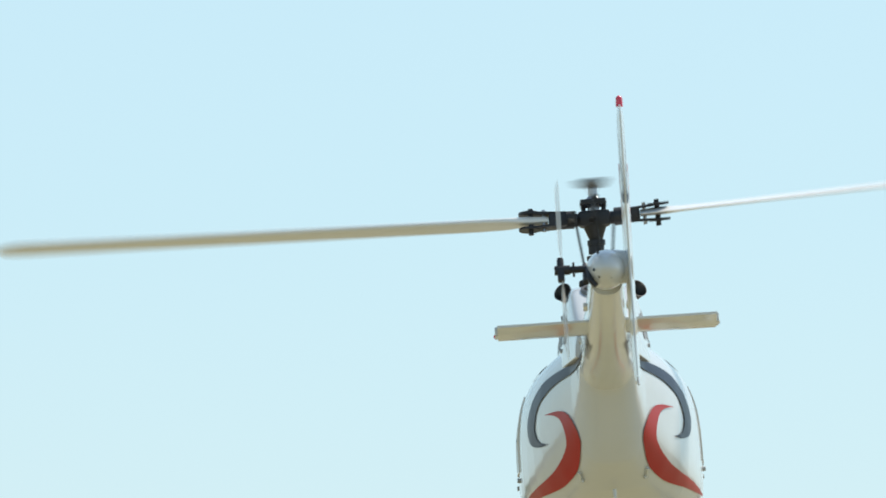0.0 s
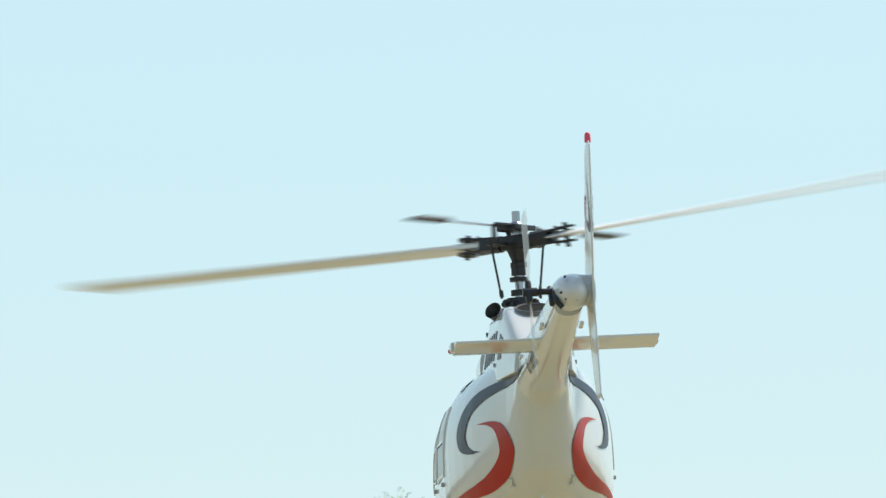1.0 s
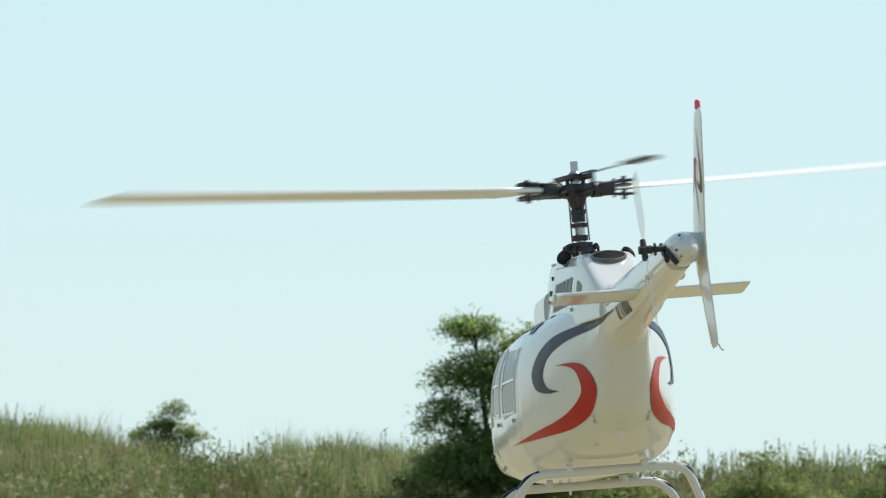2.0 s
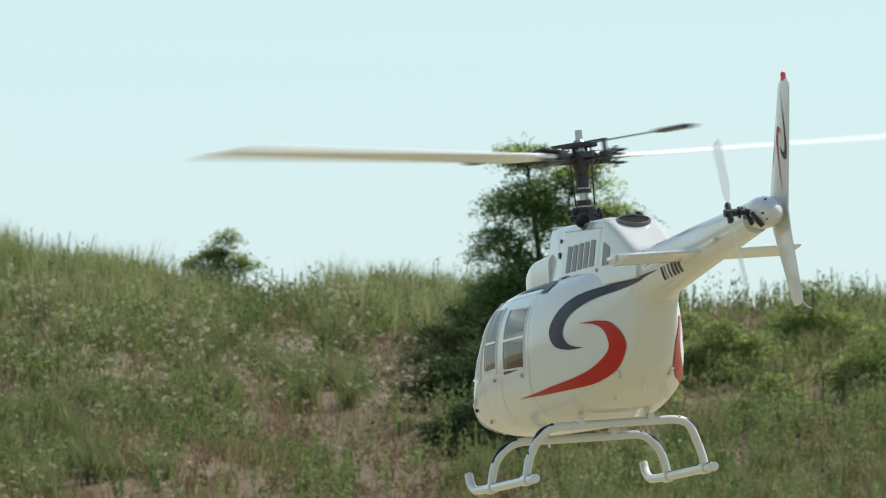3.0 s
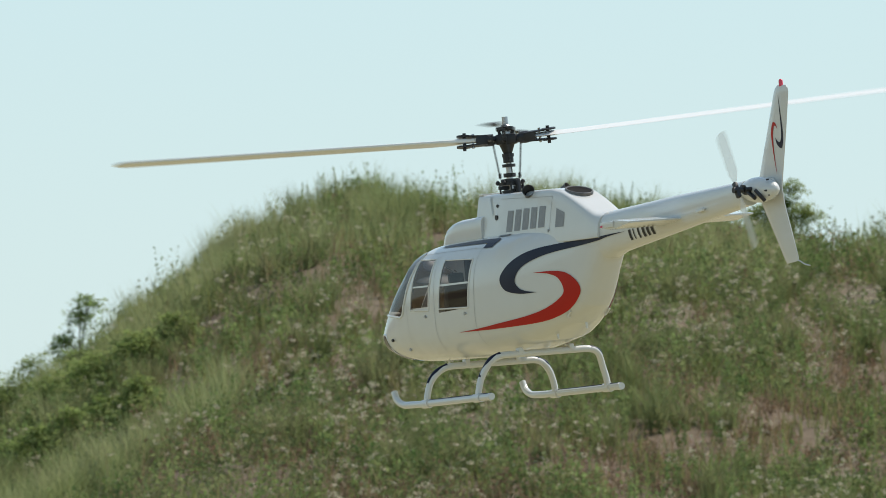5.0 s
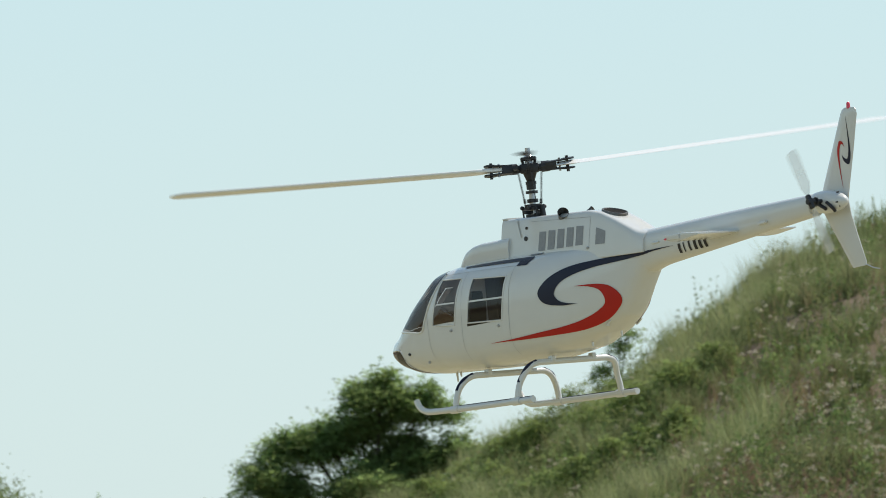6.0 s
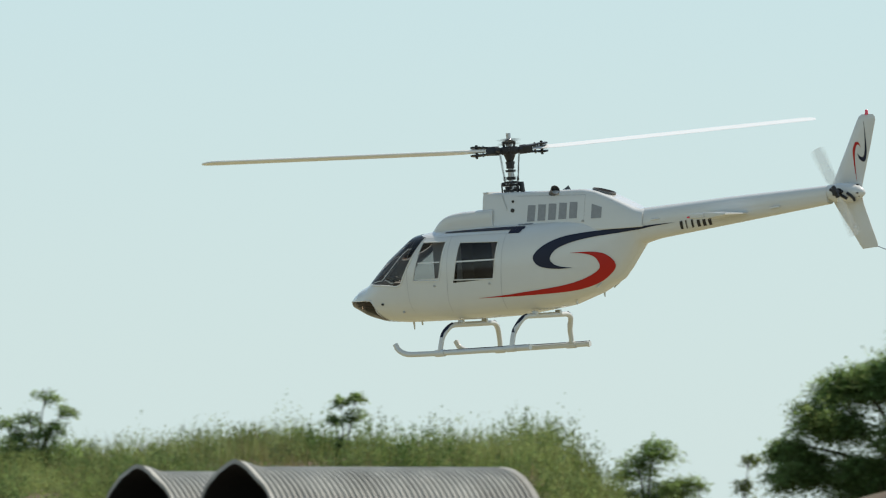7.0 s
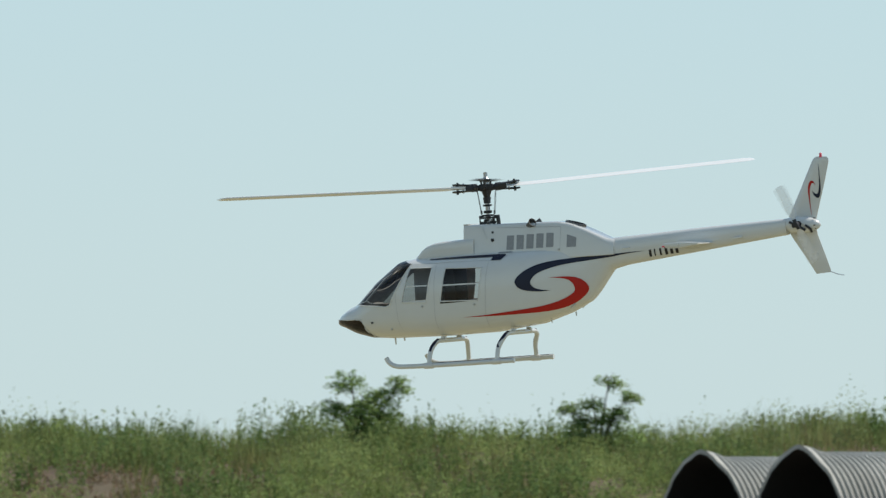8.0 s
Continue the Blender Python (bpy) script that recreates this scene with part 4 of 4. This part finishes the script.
def bank_cover():
    b, d = bank_places(15000)
    k = (patchy(b, d, 0.9, 0.4) > -0.9) & (patchy(b, d, 2.7, 1.3) > np.where(b < 8, 0.1, -0.7)) & grown(b, d)
    blades("grass", spot(b[k], d[k]), 9, (0.16, 0.42), (0.004, 0.009), 0.09, 0.5, G_GREEN, "tall green and yellowing grass covering the bank")
    b, d = bank_places(8500)
    k = (patchy(b, d, 0.8, 2.2) > -0.3) & ((b < 8) | (rng.uniform(0, 1, len(b)) < 0.3)) & (grown(b, d) | (rng.uniform(0, 1, len(b)) < 0.6)) & ~hollow(b, d)
    blades("dry_grass", spot(b[k], d[k]), 9, (0.14, 0.40), (0.003, 0.007), 0.10, 0.6, G_DRY, "dry straw-coloured grass on the bank")
    # feathery seed heads along the crest
    b = np.concatenate([rng.uniform(-16, 24, 3000), rng.uniform(-10, 4.6, 5200)])
    b = b[(b < 4.4) | (b > 9.6)]
    b = b[patchy(b, 60 + 0 * b, 1.3, 0.9) > -0.45]
    d = np.where(b < 7, 60, 62) + 0.6 - rng.uniform(0, 1, len(b)) ** 1.6 * np.where((b > -10) & (b < 5), 3.6, 2.0)
    blades("crest_grass", spot(b, d), 8, (0.20, 0.48), (0.003, 0.006), 0.09, 0.5, G_PALE, "thin pale feathery grass on the crest of the bank")
    b = np.concatenate([rng.normal(c, w, n) for c, w, n in ((-2.85, .22, 46), (-.9, .20, 40), (-1.9, .3, 24), (-4.3, .25, 20), (-6.9, .2, 22), (.9, .3, 36), (2.0, .3, 26))])
    blades("feather_grass", spot(b, 60 + rng.uniform(-1.2, .4, len(b))), 60, (0.28, 0.60), (0.002, 0.0045), 0.07, 0.5, G_PALE, "tall tufts of feathery grass on the crest of the bank", curl=0.25)
    # tussocks of fine grass that arch outwards, with shade between them
    b, d = bank_places(1300, hi=6.0, d=(41.5, 60.5))
    k = (patchy(b, d, 0.8, 6.1) > 0.05) & grown(b, d)
    blades("tussocks", spot(b[k], d[k]), 150, (0.22, 0.50), (0.0028, 0.0052), 0.055, 0.85, T_GRASS, "arching tussocks of fine pale green grass on the bank", curl=0.3)
    b, d = bank_places(1500, lo=0.6, hi=6.0, d=(44, 60.5))
    k = patchy(b, d, 1.1, 2.6) > 0.25
    blades("feathery_tussocks", spot(b[k], d[k]), 130, (0.26, 0.58), (0.0026, 0.005), 0.07, 0.7, G_PALE, "pale feathery tussocks on the shoulder of the bank", curl=0.3)
    # leafy weeds
    b, d = bank_places(4200)
    k = (patchy(b, d, 0.7, 3.1) > -0.1) & grown(b, d)
    b, d = b[k], d[k]
    P = spot(b, d)
    hh = rng.uniform(0.12, 0.36, len(P)) * (0.75 + 0.5 * (patchy(b, d, 0.5, 1.0) > 0.3))
    n = 95
    t = rng.uniform(0, 1, (len(P), n))
    a, r = rng.uniform(0, math.tau, (len(P), n)), np.sqrt(rng.uniform(0, 1, (len(P), n))) * (0.16 + 0.02 * rng.normal(size=(len(P), n)))
    r = r * (1.15 - 0.95 * t)
    C = P[:, None, :] + np.stack([np.cos(a) * r, np.sin(a) * r, t * hh[:, None]], -1)
    V, F = leaf_quads(C.reshape(-1, 3), (0.011, 0.026), 1.4)
    tagged(sheet_mesh("weeds", V.tolist(), F.tolist(), [W_LEAF]), "leafy dark green weeds growing on the bank", "weeds", kind="stuff")
    # soft mounds of feathery weeds
    b, d = bank_places(3400, hi=6, d=(42, 61.5))
    b2, d2 = bank_places(3000, lo=8.9, d=(55, 62.3))                     # the low bank is the leafier one
    b, d = np.concatenate([b, b2]), np.concatenate([d, d2])
    k = (patchy(b, d, 0.75, 4.2) > -0.35) & grown(b, d)
    b, d = b[k], d[k]
    P = spot(b, d)
    n = 115
    big = (0.7 + 0.75 * rng.uniform(0, 1, len(P)) ** 2.2) * (0.8 + 0.35 * (patchy(b, d, 0.45, 2.0) > 0.1))
    rad, hh = rng.uniform(0.12, 0.30, len(P)) * big, rng.uniform(0.24, 0.48, len(P)) * big
    v = rng.normal(size=(len(P), n, 3))
    v /= np.linalg.norm(v, axis=2)[:, :, None]
    v[:, :, 2] = np.abs(v[:, :, 2])
    k = rng.uniform(0.25, 1.12, (len(P), n)) ** 0.5
    k *= 1 + 0.22 * np.sin(v[:, :, 0] * 7 + P[:, :1] * 9) * np.sin(v[:, :, 2] * 8 + P[:, 1:2] * 5)
    C = P[:, None, :] + v * k[:, :, None] * np.stack([rad, rad, hh], -1)[:, None, :]
    low = b > 8
    V, F = leaf_quads(C[~low].reshape(-1, 3), (0.014, 0.034), 1.7)
    tagged(sheet_mesh("weed_mounds", V.tolist(), F.tolist(), [H_LEAF]), "soft olive green mounds of feathery weeds on the bank", "weeds", kind="stuff")
    V, F = leaf_quads(C[low].reshape(-1, 3), (0.010, 0.024), 1.9)
    tagged(sheet_mesh("leafy_weeds", V.tolist(), F.tolist(), [M_LEAF]), "bright green leafy weeds covering the low bank", "weeds", kind="stuff")
    # upright leafy stalks, most of them along the crest
    b, d = bank_places(3200)
    k = grown(b, d)
    b, d = b[k], d[k]
    b2 = rng.uniform(-16, 24, 1500)
    b2 = b2[((b2 < 3.2) | (b2 > 9.6)) & (patchy(b2, 60 + 0 * b2, 1.9, 2.4) > np.where(b2 < 7, -0.2, 0.35))]
    b, d = np.concatenate([b, b2]), np.concatenate([d, np.where(b2 < 7, 60, 62) + rng.uniform(-1.5, .5, len(b2))])
    P = spot(b, d)
    hh = rng.uniform(0.22, 0.55, len(P)) * np.where(b > 8, 0.42, 1.0)
    n = 46
    t = np.tile(np.linspace(0.05, 1, n), (len(P), 1))
    a = rng.uniform(0, math.tau, (len(P), n))
    r = rng.uniform(0.01, 0.055, (len(P), n)) * (1.25 - t)
    tilt = rng.normal(0, .1, (len(P), 2))
    C = P[:, None, :] + np.stack([np.cos(a) * r + tilt[:, :1] * t * hh[:, None], np.sin(a) * r + tilt[:, 1:] * t * hh[:, None], t * hh[:, None]], -1)
    V, F = leaf_quads(C.reshape(-1, 3), (0.008, 0.020), 1.6)
    f = rng.uniform(0, math.tau, len(P))                                    # a thin stem to each
    side = np.column_stack([np.cos(f), np.sin(f), np.zeros(len(P))]) * 0.006
    top = P + np.column_stack([tilt * hh[:, None], hh * 1.04])
    S = np.stack([P - side, P + side, top + side * .6, top - side * .6], 1).reshape(-1, 3)
    F = np.concatenate([F, len(V) + np.arange(len(S)).reshape(-1, 4)])
    V = np.concatenate([V, S])
    tagged(sheet_mesh("tall_weeds", V.tolist(), F.tolist(), [P_LEAF]), "upright leafy weed stalks along the crest of the bank", "weeds", kind="stuff")
    # bunches of upright stalks, dark between them
    b, d = bank_places(6400, hi=6.0, d=(41.5, 61.0))
    b2, d2 = bank_places(5200, lo=8.9, d=(53, 62.4))
    b, d = np.concatenate([b, b2]), np.concatenate([d, d2])
    k = (patchy(b, d, 1.9, 0.8) > 0.1) & grown(b, d)
    upright(b[k], d[k], 85, (0.28, 0.66), 0.10, U_LEAF, "weed_bunches", "bunches of upright green weeds on the bank")
    # withered brown weeds and seed stalks
    b, d = bank_places(5200, hi=6.0, d=(41.5, 60.5))
    k = (patchy(b, d, 0.9, 3.7) > -0.1) & ~hollow(b, d) & (b < 2.2)
    upright(b[k], d[k], 46, (0.14, 0.38), 0.12, DEAD, "withered_weeds", "withered brown weeds between the green ones")
    b, d = rng.uniform(19.4, 24, 700), rng.uniform(51.5, 59, 700)
    upright(b, d, 40, (0.12, 0.32), 0.12, DEAD, "dry_weeds", "dry brown weeds over the earth slip of the low bank")
    # flat white umbels, a few heads to a plant
    b, d = bank_places(7000, lo=-8.0, hi=5.0, d=(41.5, 59.0))
    k = rng.uniform(0, 1, len(b)) < np.clip(0.09 + 0.16 * patchy(b, d, 0.7, 5.0), 0.02, 0.35) * np.clip((2.6 - b) / 1.2, 0.1, 1)
    P = np.repeat(spot(b[k], d[k]), 3, 0)
    P += np.column_stack([rng.normal(0, 0.10, (len(P), 2)), rng.uniform(0.22, 0.50, len(P))])
    C = np.repeat(P, 15, 0) + rng.normal(0, 1, (len(P) * 15, 3)) * np.repeat(rng.uniform(.6, 1.5, len(P)), 15)[:, None] * (0.019, 0.019, 0.012)
    V, F = leaf_quads(C, (0.008, 0.018), 1.0)
    tagged(sheet_mesh("white_flowers", V.tolist(), F.tolist(), [FLOWER]), "small white flower heads scattered over the bank", "flowers", kind="stuff")


bank_cover()


def tree(name, b, d, height, lobes, leaf, count, mat, label, category="tree", size=(0.03, 0.07), twigs=1.0, sink=0.1, trunk=0.02):
    """A tapered trunk that forks into limbs, and a crown of leaves gathered in sprays round the lobes (bearing offset in metres across, depth, height, radius)."""
    base = Vector(spot(b, d)) - Vector((0, 0, sink))
    turn = radians(float(bearing(b)))
    across = Vector((math.cos(turn), math.sin(turn), 0))
    away = Vector((-math.sin(turn), math.cos(turn), 0))
    root = new(name)
    root.location = base
    tagged(root, label, category)
    bm = bmesh.new()
    fork = Vector((0, 0, height * 0.28))
    tube(bm, [(0, 0, -0.1), (0.01, 0.01, height * 0.14), tuple(fork)], lambda f: trunk * height * (1.15 - 0.45 * f), 9)
    ends = []
    for ax, aw, z, r in lobes:
        c = across * ax + away * aw + Vector((0, 0, z))
        ends.append((c, r))
        m = fork.lerp(c, 0.5) + Vector((0, 0, 0.06 * height))
        tube(bm, [tuple(fork - Vector((0, 0, .05))), tuple(m), tuple(c + Vector((0, 0, r * .5)))], lambda f: trunk * height * (0.62 - 0.5 * f), 7)
        for _ in range(int(5 * twigs)):
            v = Vector(rng.normal(size=3)).normalized() * r * 0.85
            tube(bm, [tuple(c.lerp(m, .3)), tuple(c + v * .5 + Vector((0, 0, .05))), tuple(c + v)], lambda f: 0.006 * height * (0.55 - 0.45 * f), 5, n=7)
    part("trunk", bm, BARK, root, "grey-brown trunk and limbs")
    # each lobe breaks up into smaller tufts, so that gaps open between them
    tufts = []
    for c, r in ends:
        for _ in range(13):
            v = Vector(rng.normal(size=3)).normalized()
            v.z = abs(v.z) * 1.1 - 0.3
            tufts.append((c + v * r * rng.uniform(.4, .9), r * rng.uniform(.22, .42)))
        tufts.append((c, r * .6))
    ends = tufts
    # sprays: each a drooping line of leaves on the lobe's shell
    total = sum(r ** 2 for _, r in ends)
    pts = []
    for c, r in ends:
        n = max(4, int(count * r * r / total))
        v = rng.normal(size=(n, 3))
        v /= np.linalg.norm(v, axis=1)[:, None]
        rad = 0.85 * r * (rng.uniform(0.12, 1.0, n) ** 0.45) * (1 + 0.22 * np.sin(v[:, 0] * 5 + c.x * 3) * np.sin(v[:, 2] * 6 + c.z * 5))
        o = np.array(c) + v * rad[:, None] * (1.0, 1.0, 0.68)
        out = v * (1, 1, .3) + rng.normal(0, .4, (n, 3)) * (1, 1, .4)
        out /= np.linalg.norm(out, axis=1)[:, None]
        beside = np.cross(out, (0, 0, 1))
        length = np.minimum(rng.uniform(0.8, 2.0, n) * r, 0.40)
        for i, s in enumerate(np.linspace(0, 1, leaf)):
            p = o + out * (length * s)[:, None]
            p[:, 2] -= 0.30 * length * s * s
            p += beside * (length * (0.16 if i % 2 else -0.16) * (1.1 - .6 * s))[:, None]
            pts.append(p + rng.normal(0, 0.014, (n, 3)))
    V, F = leaf_quads(np.concatenate(pts), size, 0.35, 0.45)
    crown = sheet_mesh("crown", V.tolist(), F.tolist(), [mat])
    crown.parent = root
    crown["label"] = "crown of small green leaves"
    return root


def px(v):
    return v / 153.3


tree("locust_tree", px(-1434), 56.0, 3.0, [(-.28, 0, 2.86, .34), (-.25, .1, 2.35, .45), (.30, 0, 2.62, .38), (.18, -.1, 2.05, .52), (.70, 0, 2.1, .38), (.88, 0, 1.65, .40), (.76, .1, 1.15, .5), (-.55, 0, 1.8, .40), (-.55, 0, 1.25, .45), (0, -.1, 1.4, .58), (.32, 0, 1.0, .55), (-.2, 0, .85, .5)], 11, 6800, T_LEAF, "feathery green locust tree growing on the bank", size=(.015, .036), sink=.58)
tree("round_tree", px(822), 72.0, 4.4, [(-1.5, 0, 2.3, .6), (-1.85, 0, 1.6, .5), (-1.1, .1, 2.85, .5), (-.7, .2, 2.9, .55), (-.95, -.2, 1.5, .75), (.1, 0, 3.6, .55), (-.2, .2, 3.1, .5), (-.05, -.3, 2.2, .8), (.75, .1, 3.45, .5), (1.15, -.1, 2.7, .55), (1.65, 0, 2.5, .42), (1.35, 0, 1.9, .5), (.6, -.3, 1.4, .75), (-.5, 0, .7, .8), (1.1, 0, 1.0, .6), (-1.7, 0, .6, .7), (.5, .3, 2.7, .6), (-2.05, .2, 1.9, .35), (.1, 0, .3, .8), (.45, 0, 2.1, .6)], 11, 27000, T_LEAF, "dense dark green tree behind the end of the bank", size=(.020, .045), sink=1.05)
tree("slope_shrub", px(389), 60.5, 1.1, [(0, 0, .75, .22), (.12, 0, .95, .18), (-.2, 0, .45, .22), (-.05, .05, .3, .25)], 9, 420, T_LEAF, "small dark shrub on the shoulder of the bank", "shrub", size=(.014, .032), sink=.03)
tree("crest_bush", px(-852), 60.0, .85, [(0, 0, .30, .32), (.06, 0, .55, .27), (.09, 0, .82, .17), (.3, 0, .45, .22), (-.32, 0, .45, .22), (-.1, 0, .62, .2)], 9, 1000, M_LEAF, "pale green bush on the crest of the bank", "shrub", size=(.012, .028), sink=.03)
tree("bank_tree", px(2818), 60.5, 1.6, [(-.36, 0, 1.02, .24), (-.14, 0, 1.36, .24), (.20, 0, 1.18, .22), (.44, .1, 1.32, .18), (-.02, -.1, .95, .30), (.26, .1, .92, .26), (-.12, 0, .5, .36), (.2, 0, .4, .34), (0, 0, .65, .34), (.05, 0, 1.1, .26)], 11, 1500, T_LEAF, "young locust tree on the low bank", size=(.014, .032), sink=.46)
tree("bank_bush", px(2400), 61.0, 1.4, [(0, 0, .38, .38), (-.28, 0, .50, .27), (.28, 0, .52, .27), (-.36, 0, .86, .15), (-.08, 0, .95, .17), (.14, 0, 1.22, .16), (.38, 0, 1.02, .15), (.05, 0, .72, .26), (-.2, 0, .7, .2), (.22, 0, .78, .2)], 10, 1150, T_LEAF, "feathery green bush on the low bank", "shrub", size=(.013, .030), sink=.25)
tree("sapling", px(1855), 61.5, 1.25, [(0, 0, .5, .14), (.14, 0, .85, .15), (-.14, 0, .80, .14), (.16, 0, 1.08, .13), (-.03, 0, 1.02, .13)], 7, 200, T_LEAF, "thin pale sapling on the low bank", "sapling", size=(.016, .038), trunk=.012, sink=.35)
tree("round_shrub", px(1320), 66.0, 2.0, [(-.15, 0, 1.05, .35), (.1, 0, 1.3, .28), (.3, 0, .75, .35), (-.25, 0, .6, .35), (.6, 0, .85, .2), (.1, 0, .3, .4)], 9, 2000, T_LEAF, "dark shrub at the end of the low bank", "shrub", size=(.015, .035), sink=.43)
tree("sapling", px(1150), 68.0, 1.5, [(0, 0, .9, .2), (.08, 0, 1.25, .16), (.2, 0, .6, .25), (-.12, 0, .55, .2), (.1, 0, .25, .25)], 6, 280, P_LEAF, "pale sapling standing in the gap between the banks", "sapling", size=(.02, .045), trunk=.016, sink=.5)
for b_, d_, w_, h_ in ((-1900, 57.5, .9, 1.0), (-2120, 56.5, 1.0, 1.2), (-2330, 57, .9, 1.0), (-1650, 58, .6, .7), (-1740, 55.5, .9, .8), (-1820, 53.5, .8, .7), (-2010, 54.5, 1.0, .9), (-1600, 54.2, .7, .6)):
    tree("bank_shrub", px(b_), d_, h_, [(0, 0, .45 * h_, .4 * w_), (.35 * w_, 0, .5 * h_, .35 * w_), (-.35 * w_, 0, .4 * h_, .35 * w_), (0, 0, .8 * h_, .28 * w_), (.1, -.2, .25 * h_, .4 * w_)], 8, 800, M_LEAF, "bushy green shrub on the bank", "shrub", size=(.015, .036))


# leafy bushes on the shoulder of the bank
for b_, e_, w_ in ((2.0, 1.8, 1.0), (2.5, 1.65, .9), (3.1, 1.45, 1.05), (3.6, 1.15, 1.0), (2.7, 1.05, .8), (4.1, .75, .9), (1.5, 2.15, .8), (4.4, .9, .8), (3.4, .7, .8), (1.9, 1.35, .7), (2.3, 2.2, .7), (3.9, 1.35, .7)):
    tree("bank_shrub", b_, slope_at(b_, min(e_, crest_at(b_) - .12)), .8 * w_, [(0, 0, .32 * w_, .40 * w_), (.36 * w_, 0, .34 * w_, .34 * w_), (-.36 * w_, 0, .30 * w_, .34 * w_), (.1 * w_, 0, .60 * w_, .27 * w_), (0, -.2, .15 * w_, .4 * w_)], 8, 1100, M_LEAF, "bright leafy bush on the shoulder of the bank", "shrub", size=(.014, .034))

# dense dark shrubs under the locust tree; its shade is in their leaf colour
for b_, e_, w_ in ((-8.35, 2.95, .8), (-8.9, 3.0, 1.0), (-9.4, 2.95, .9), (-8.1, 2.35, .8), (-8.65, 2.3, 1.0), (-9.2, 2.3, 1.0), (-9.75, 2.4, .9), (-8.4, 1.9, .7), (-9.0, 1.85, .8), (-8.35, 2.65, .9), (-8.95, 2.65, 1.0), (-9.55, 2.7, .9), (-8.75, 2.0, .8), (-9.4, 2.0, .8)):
    tree("hollow_shrub", b_, slope_at(b_, e_ - .25), .9 * w_, [(0, 0, .35 * w_, .42 * w_), (.38 * w_, 0, .42 * w_, .36 * w_), (-.4 * w_, 0, .36 * w_, .36 * w_), (0, 0, .68 * w_, .28 * w_), (.1, -.25, .2 * w_, .4 * w_)], 8, 1300, D_LEAF, "dense dark green shrub, its leaves darkened further for the locust tree's shade", "shrub", size=(.012, .029))


def culvert_pipe(b, d, radius, length, turn, lift=0.0):
    """A corrugated pipe lying on the ground; an added disc shuts its far end. turn: degrees of its axis from the x
    axis.
    """
    bm = bmesh.new()
    pitch, seg = 0.064, 64
    rings = []
    for i in range(int(length / pitch)):
        rings += [(pitch * (i + f), radius - dip) for f, dip in ((0, 0), (.22, .001), (.42, .010), (.52, .030), (.72, .030), (.86, .008))]
    prof = rings + [(length, radius), (length, radius - .055), (.2, radius - .055), (0, radius - .045)]
    R = []
    for k, (x, r) in enumerate(prof):
        ring = []
        for q in np.linspace(0, math.tau, seg, endpoint=False):
            sway = 0.012 * math.sin(3 * q + 1)
            ragged = 0.012 * math.sin(7 * q + b) * math.sin(11 * q) - 0.07 * max(0, math.sin(q)) ** 8 if x < .02 else 0     # the sawn end is uneven
            fold = 0.075 * max(0, math.sin(q - .12)) ** 40 * max(0, 1 - x / .18)                                        # and bent up to a point
            ring.append(bm.verts.new((x + ragged, (r + sway) * math.cos(q), (r + sway + fold) * math.sin(q))))
        R.append(ring)
    for a, c in zip(R, R[1:] + R[:1]):
        for j in range(seg):
            bm.faces.new((a[j], a[(j + 1) % seg], c[(j + 1) % seg], c[j]))
    bm.faces.new([bm.verts.new((length - .1, (radius - .05) * math.cos(q), (radius - .05) * math.sin(q))) for q in np.linspace(0, math.tau, seg, endpoint=False)])      # added disc inside the far end, keeps light out
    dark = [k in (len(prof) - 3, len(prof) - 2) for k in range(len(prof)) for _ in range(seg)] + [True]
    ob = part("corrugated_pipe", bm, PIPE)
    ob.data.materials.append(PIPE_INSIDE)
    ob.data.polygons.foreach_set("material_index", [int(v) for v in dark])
    p = spot(b, d)
    ob.matrix_world = pose(p[0], p[1], lie(b, d, False) + radius * .96 + lift, 0, 0, turn)
    return tagged(ob, "large weathered grey corrugated plastic pipe lying on the ground", "pipe", group="corrugated pipes")


culvert_pipe(px(2046), 49.0, 1.065, 3.0, 28 + 6.6)
culvert_pipe(px(2217), 51.0, 1.05, 3.0, 28 + 7.4)

# ---- what moves ----
# rotor angle (degrees, half turns apart are alike) at some moments
ROTOR_AT = [(0, 89.5), (0.5, 66.2), (1, 51.2), (2.5, 139), (3, 120.3), (3.5, 79), (4, 67.1), (5.5, 49), (6, 49.2), (6.5, 39.6), (7, 32.1), (7.5, 28.1), (8, 18.3)]


ROLL_AT = [(0, -0.9), (0.5, -1.6), (1, -0.9), (2.5, -0.6), (3, -1.2), (3.5, 0), (4, 0.4), (5.5, -0.3), (7, -0.3), (8, -0.1)]      # sideways tilt of the rotor disc


def disc(t):
    """The rotor disc: tilted slightly forward, and sideways as the model is steered."""
    return pose(0, 0, .533, float(np.interp(t, *zip(*ROLL_AT))), .35, 0)


def motions():
    walk(heli, FLIGHT_ROWS)
    rows, angle = [(0, disc(0) @ pose(0, 0, 0, 0, 0, ROTOR_AT[0][1]))], ROTOR_AT[0][1]
    for (t0, a0), (t1, a1) in zip(ROTOR_AT, ROTOR_AT[1:]):
        n = round((t1 - t0) * FPS)
        want = 84.0 * n                                   # about 84 degrees a step, to the nearest half turn
        full = (a1 - a0) + 180 * round((want - (a1 - a0)) / 180)
        for i in range(1, n + 1):
            rows.append((t0 + i / FPS, disc(t0 + i / FPS) @ pose(0, 0, 0, 0, 0, angle + full * i / n)))
        angle += full
    walk(main_rotor, rows)
    turns = lambda t: 25 - 180 * 14 * t                     # fourteen half turns a second
    walk(tail_rotor, [(i / FPS, pose(-1.035, .056, .354, 0, turns(i / FPS), 0)) for i in range(8 * FPS + 1)])


motions()
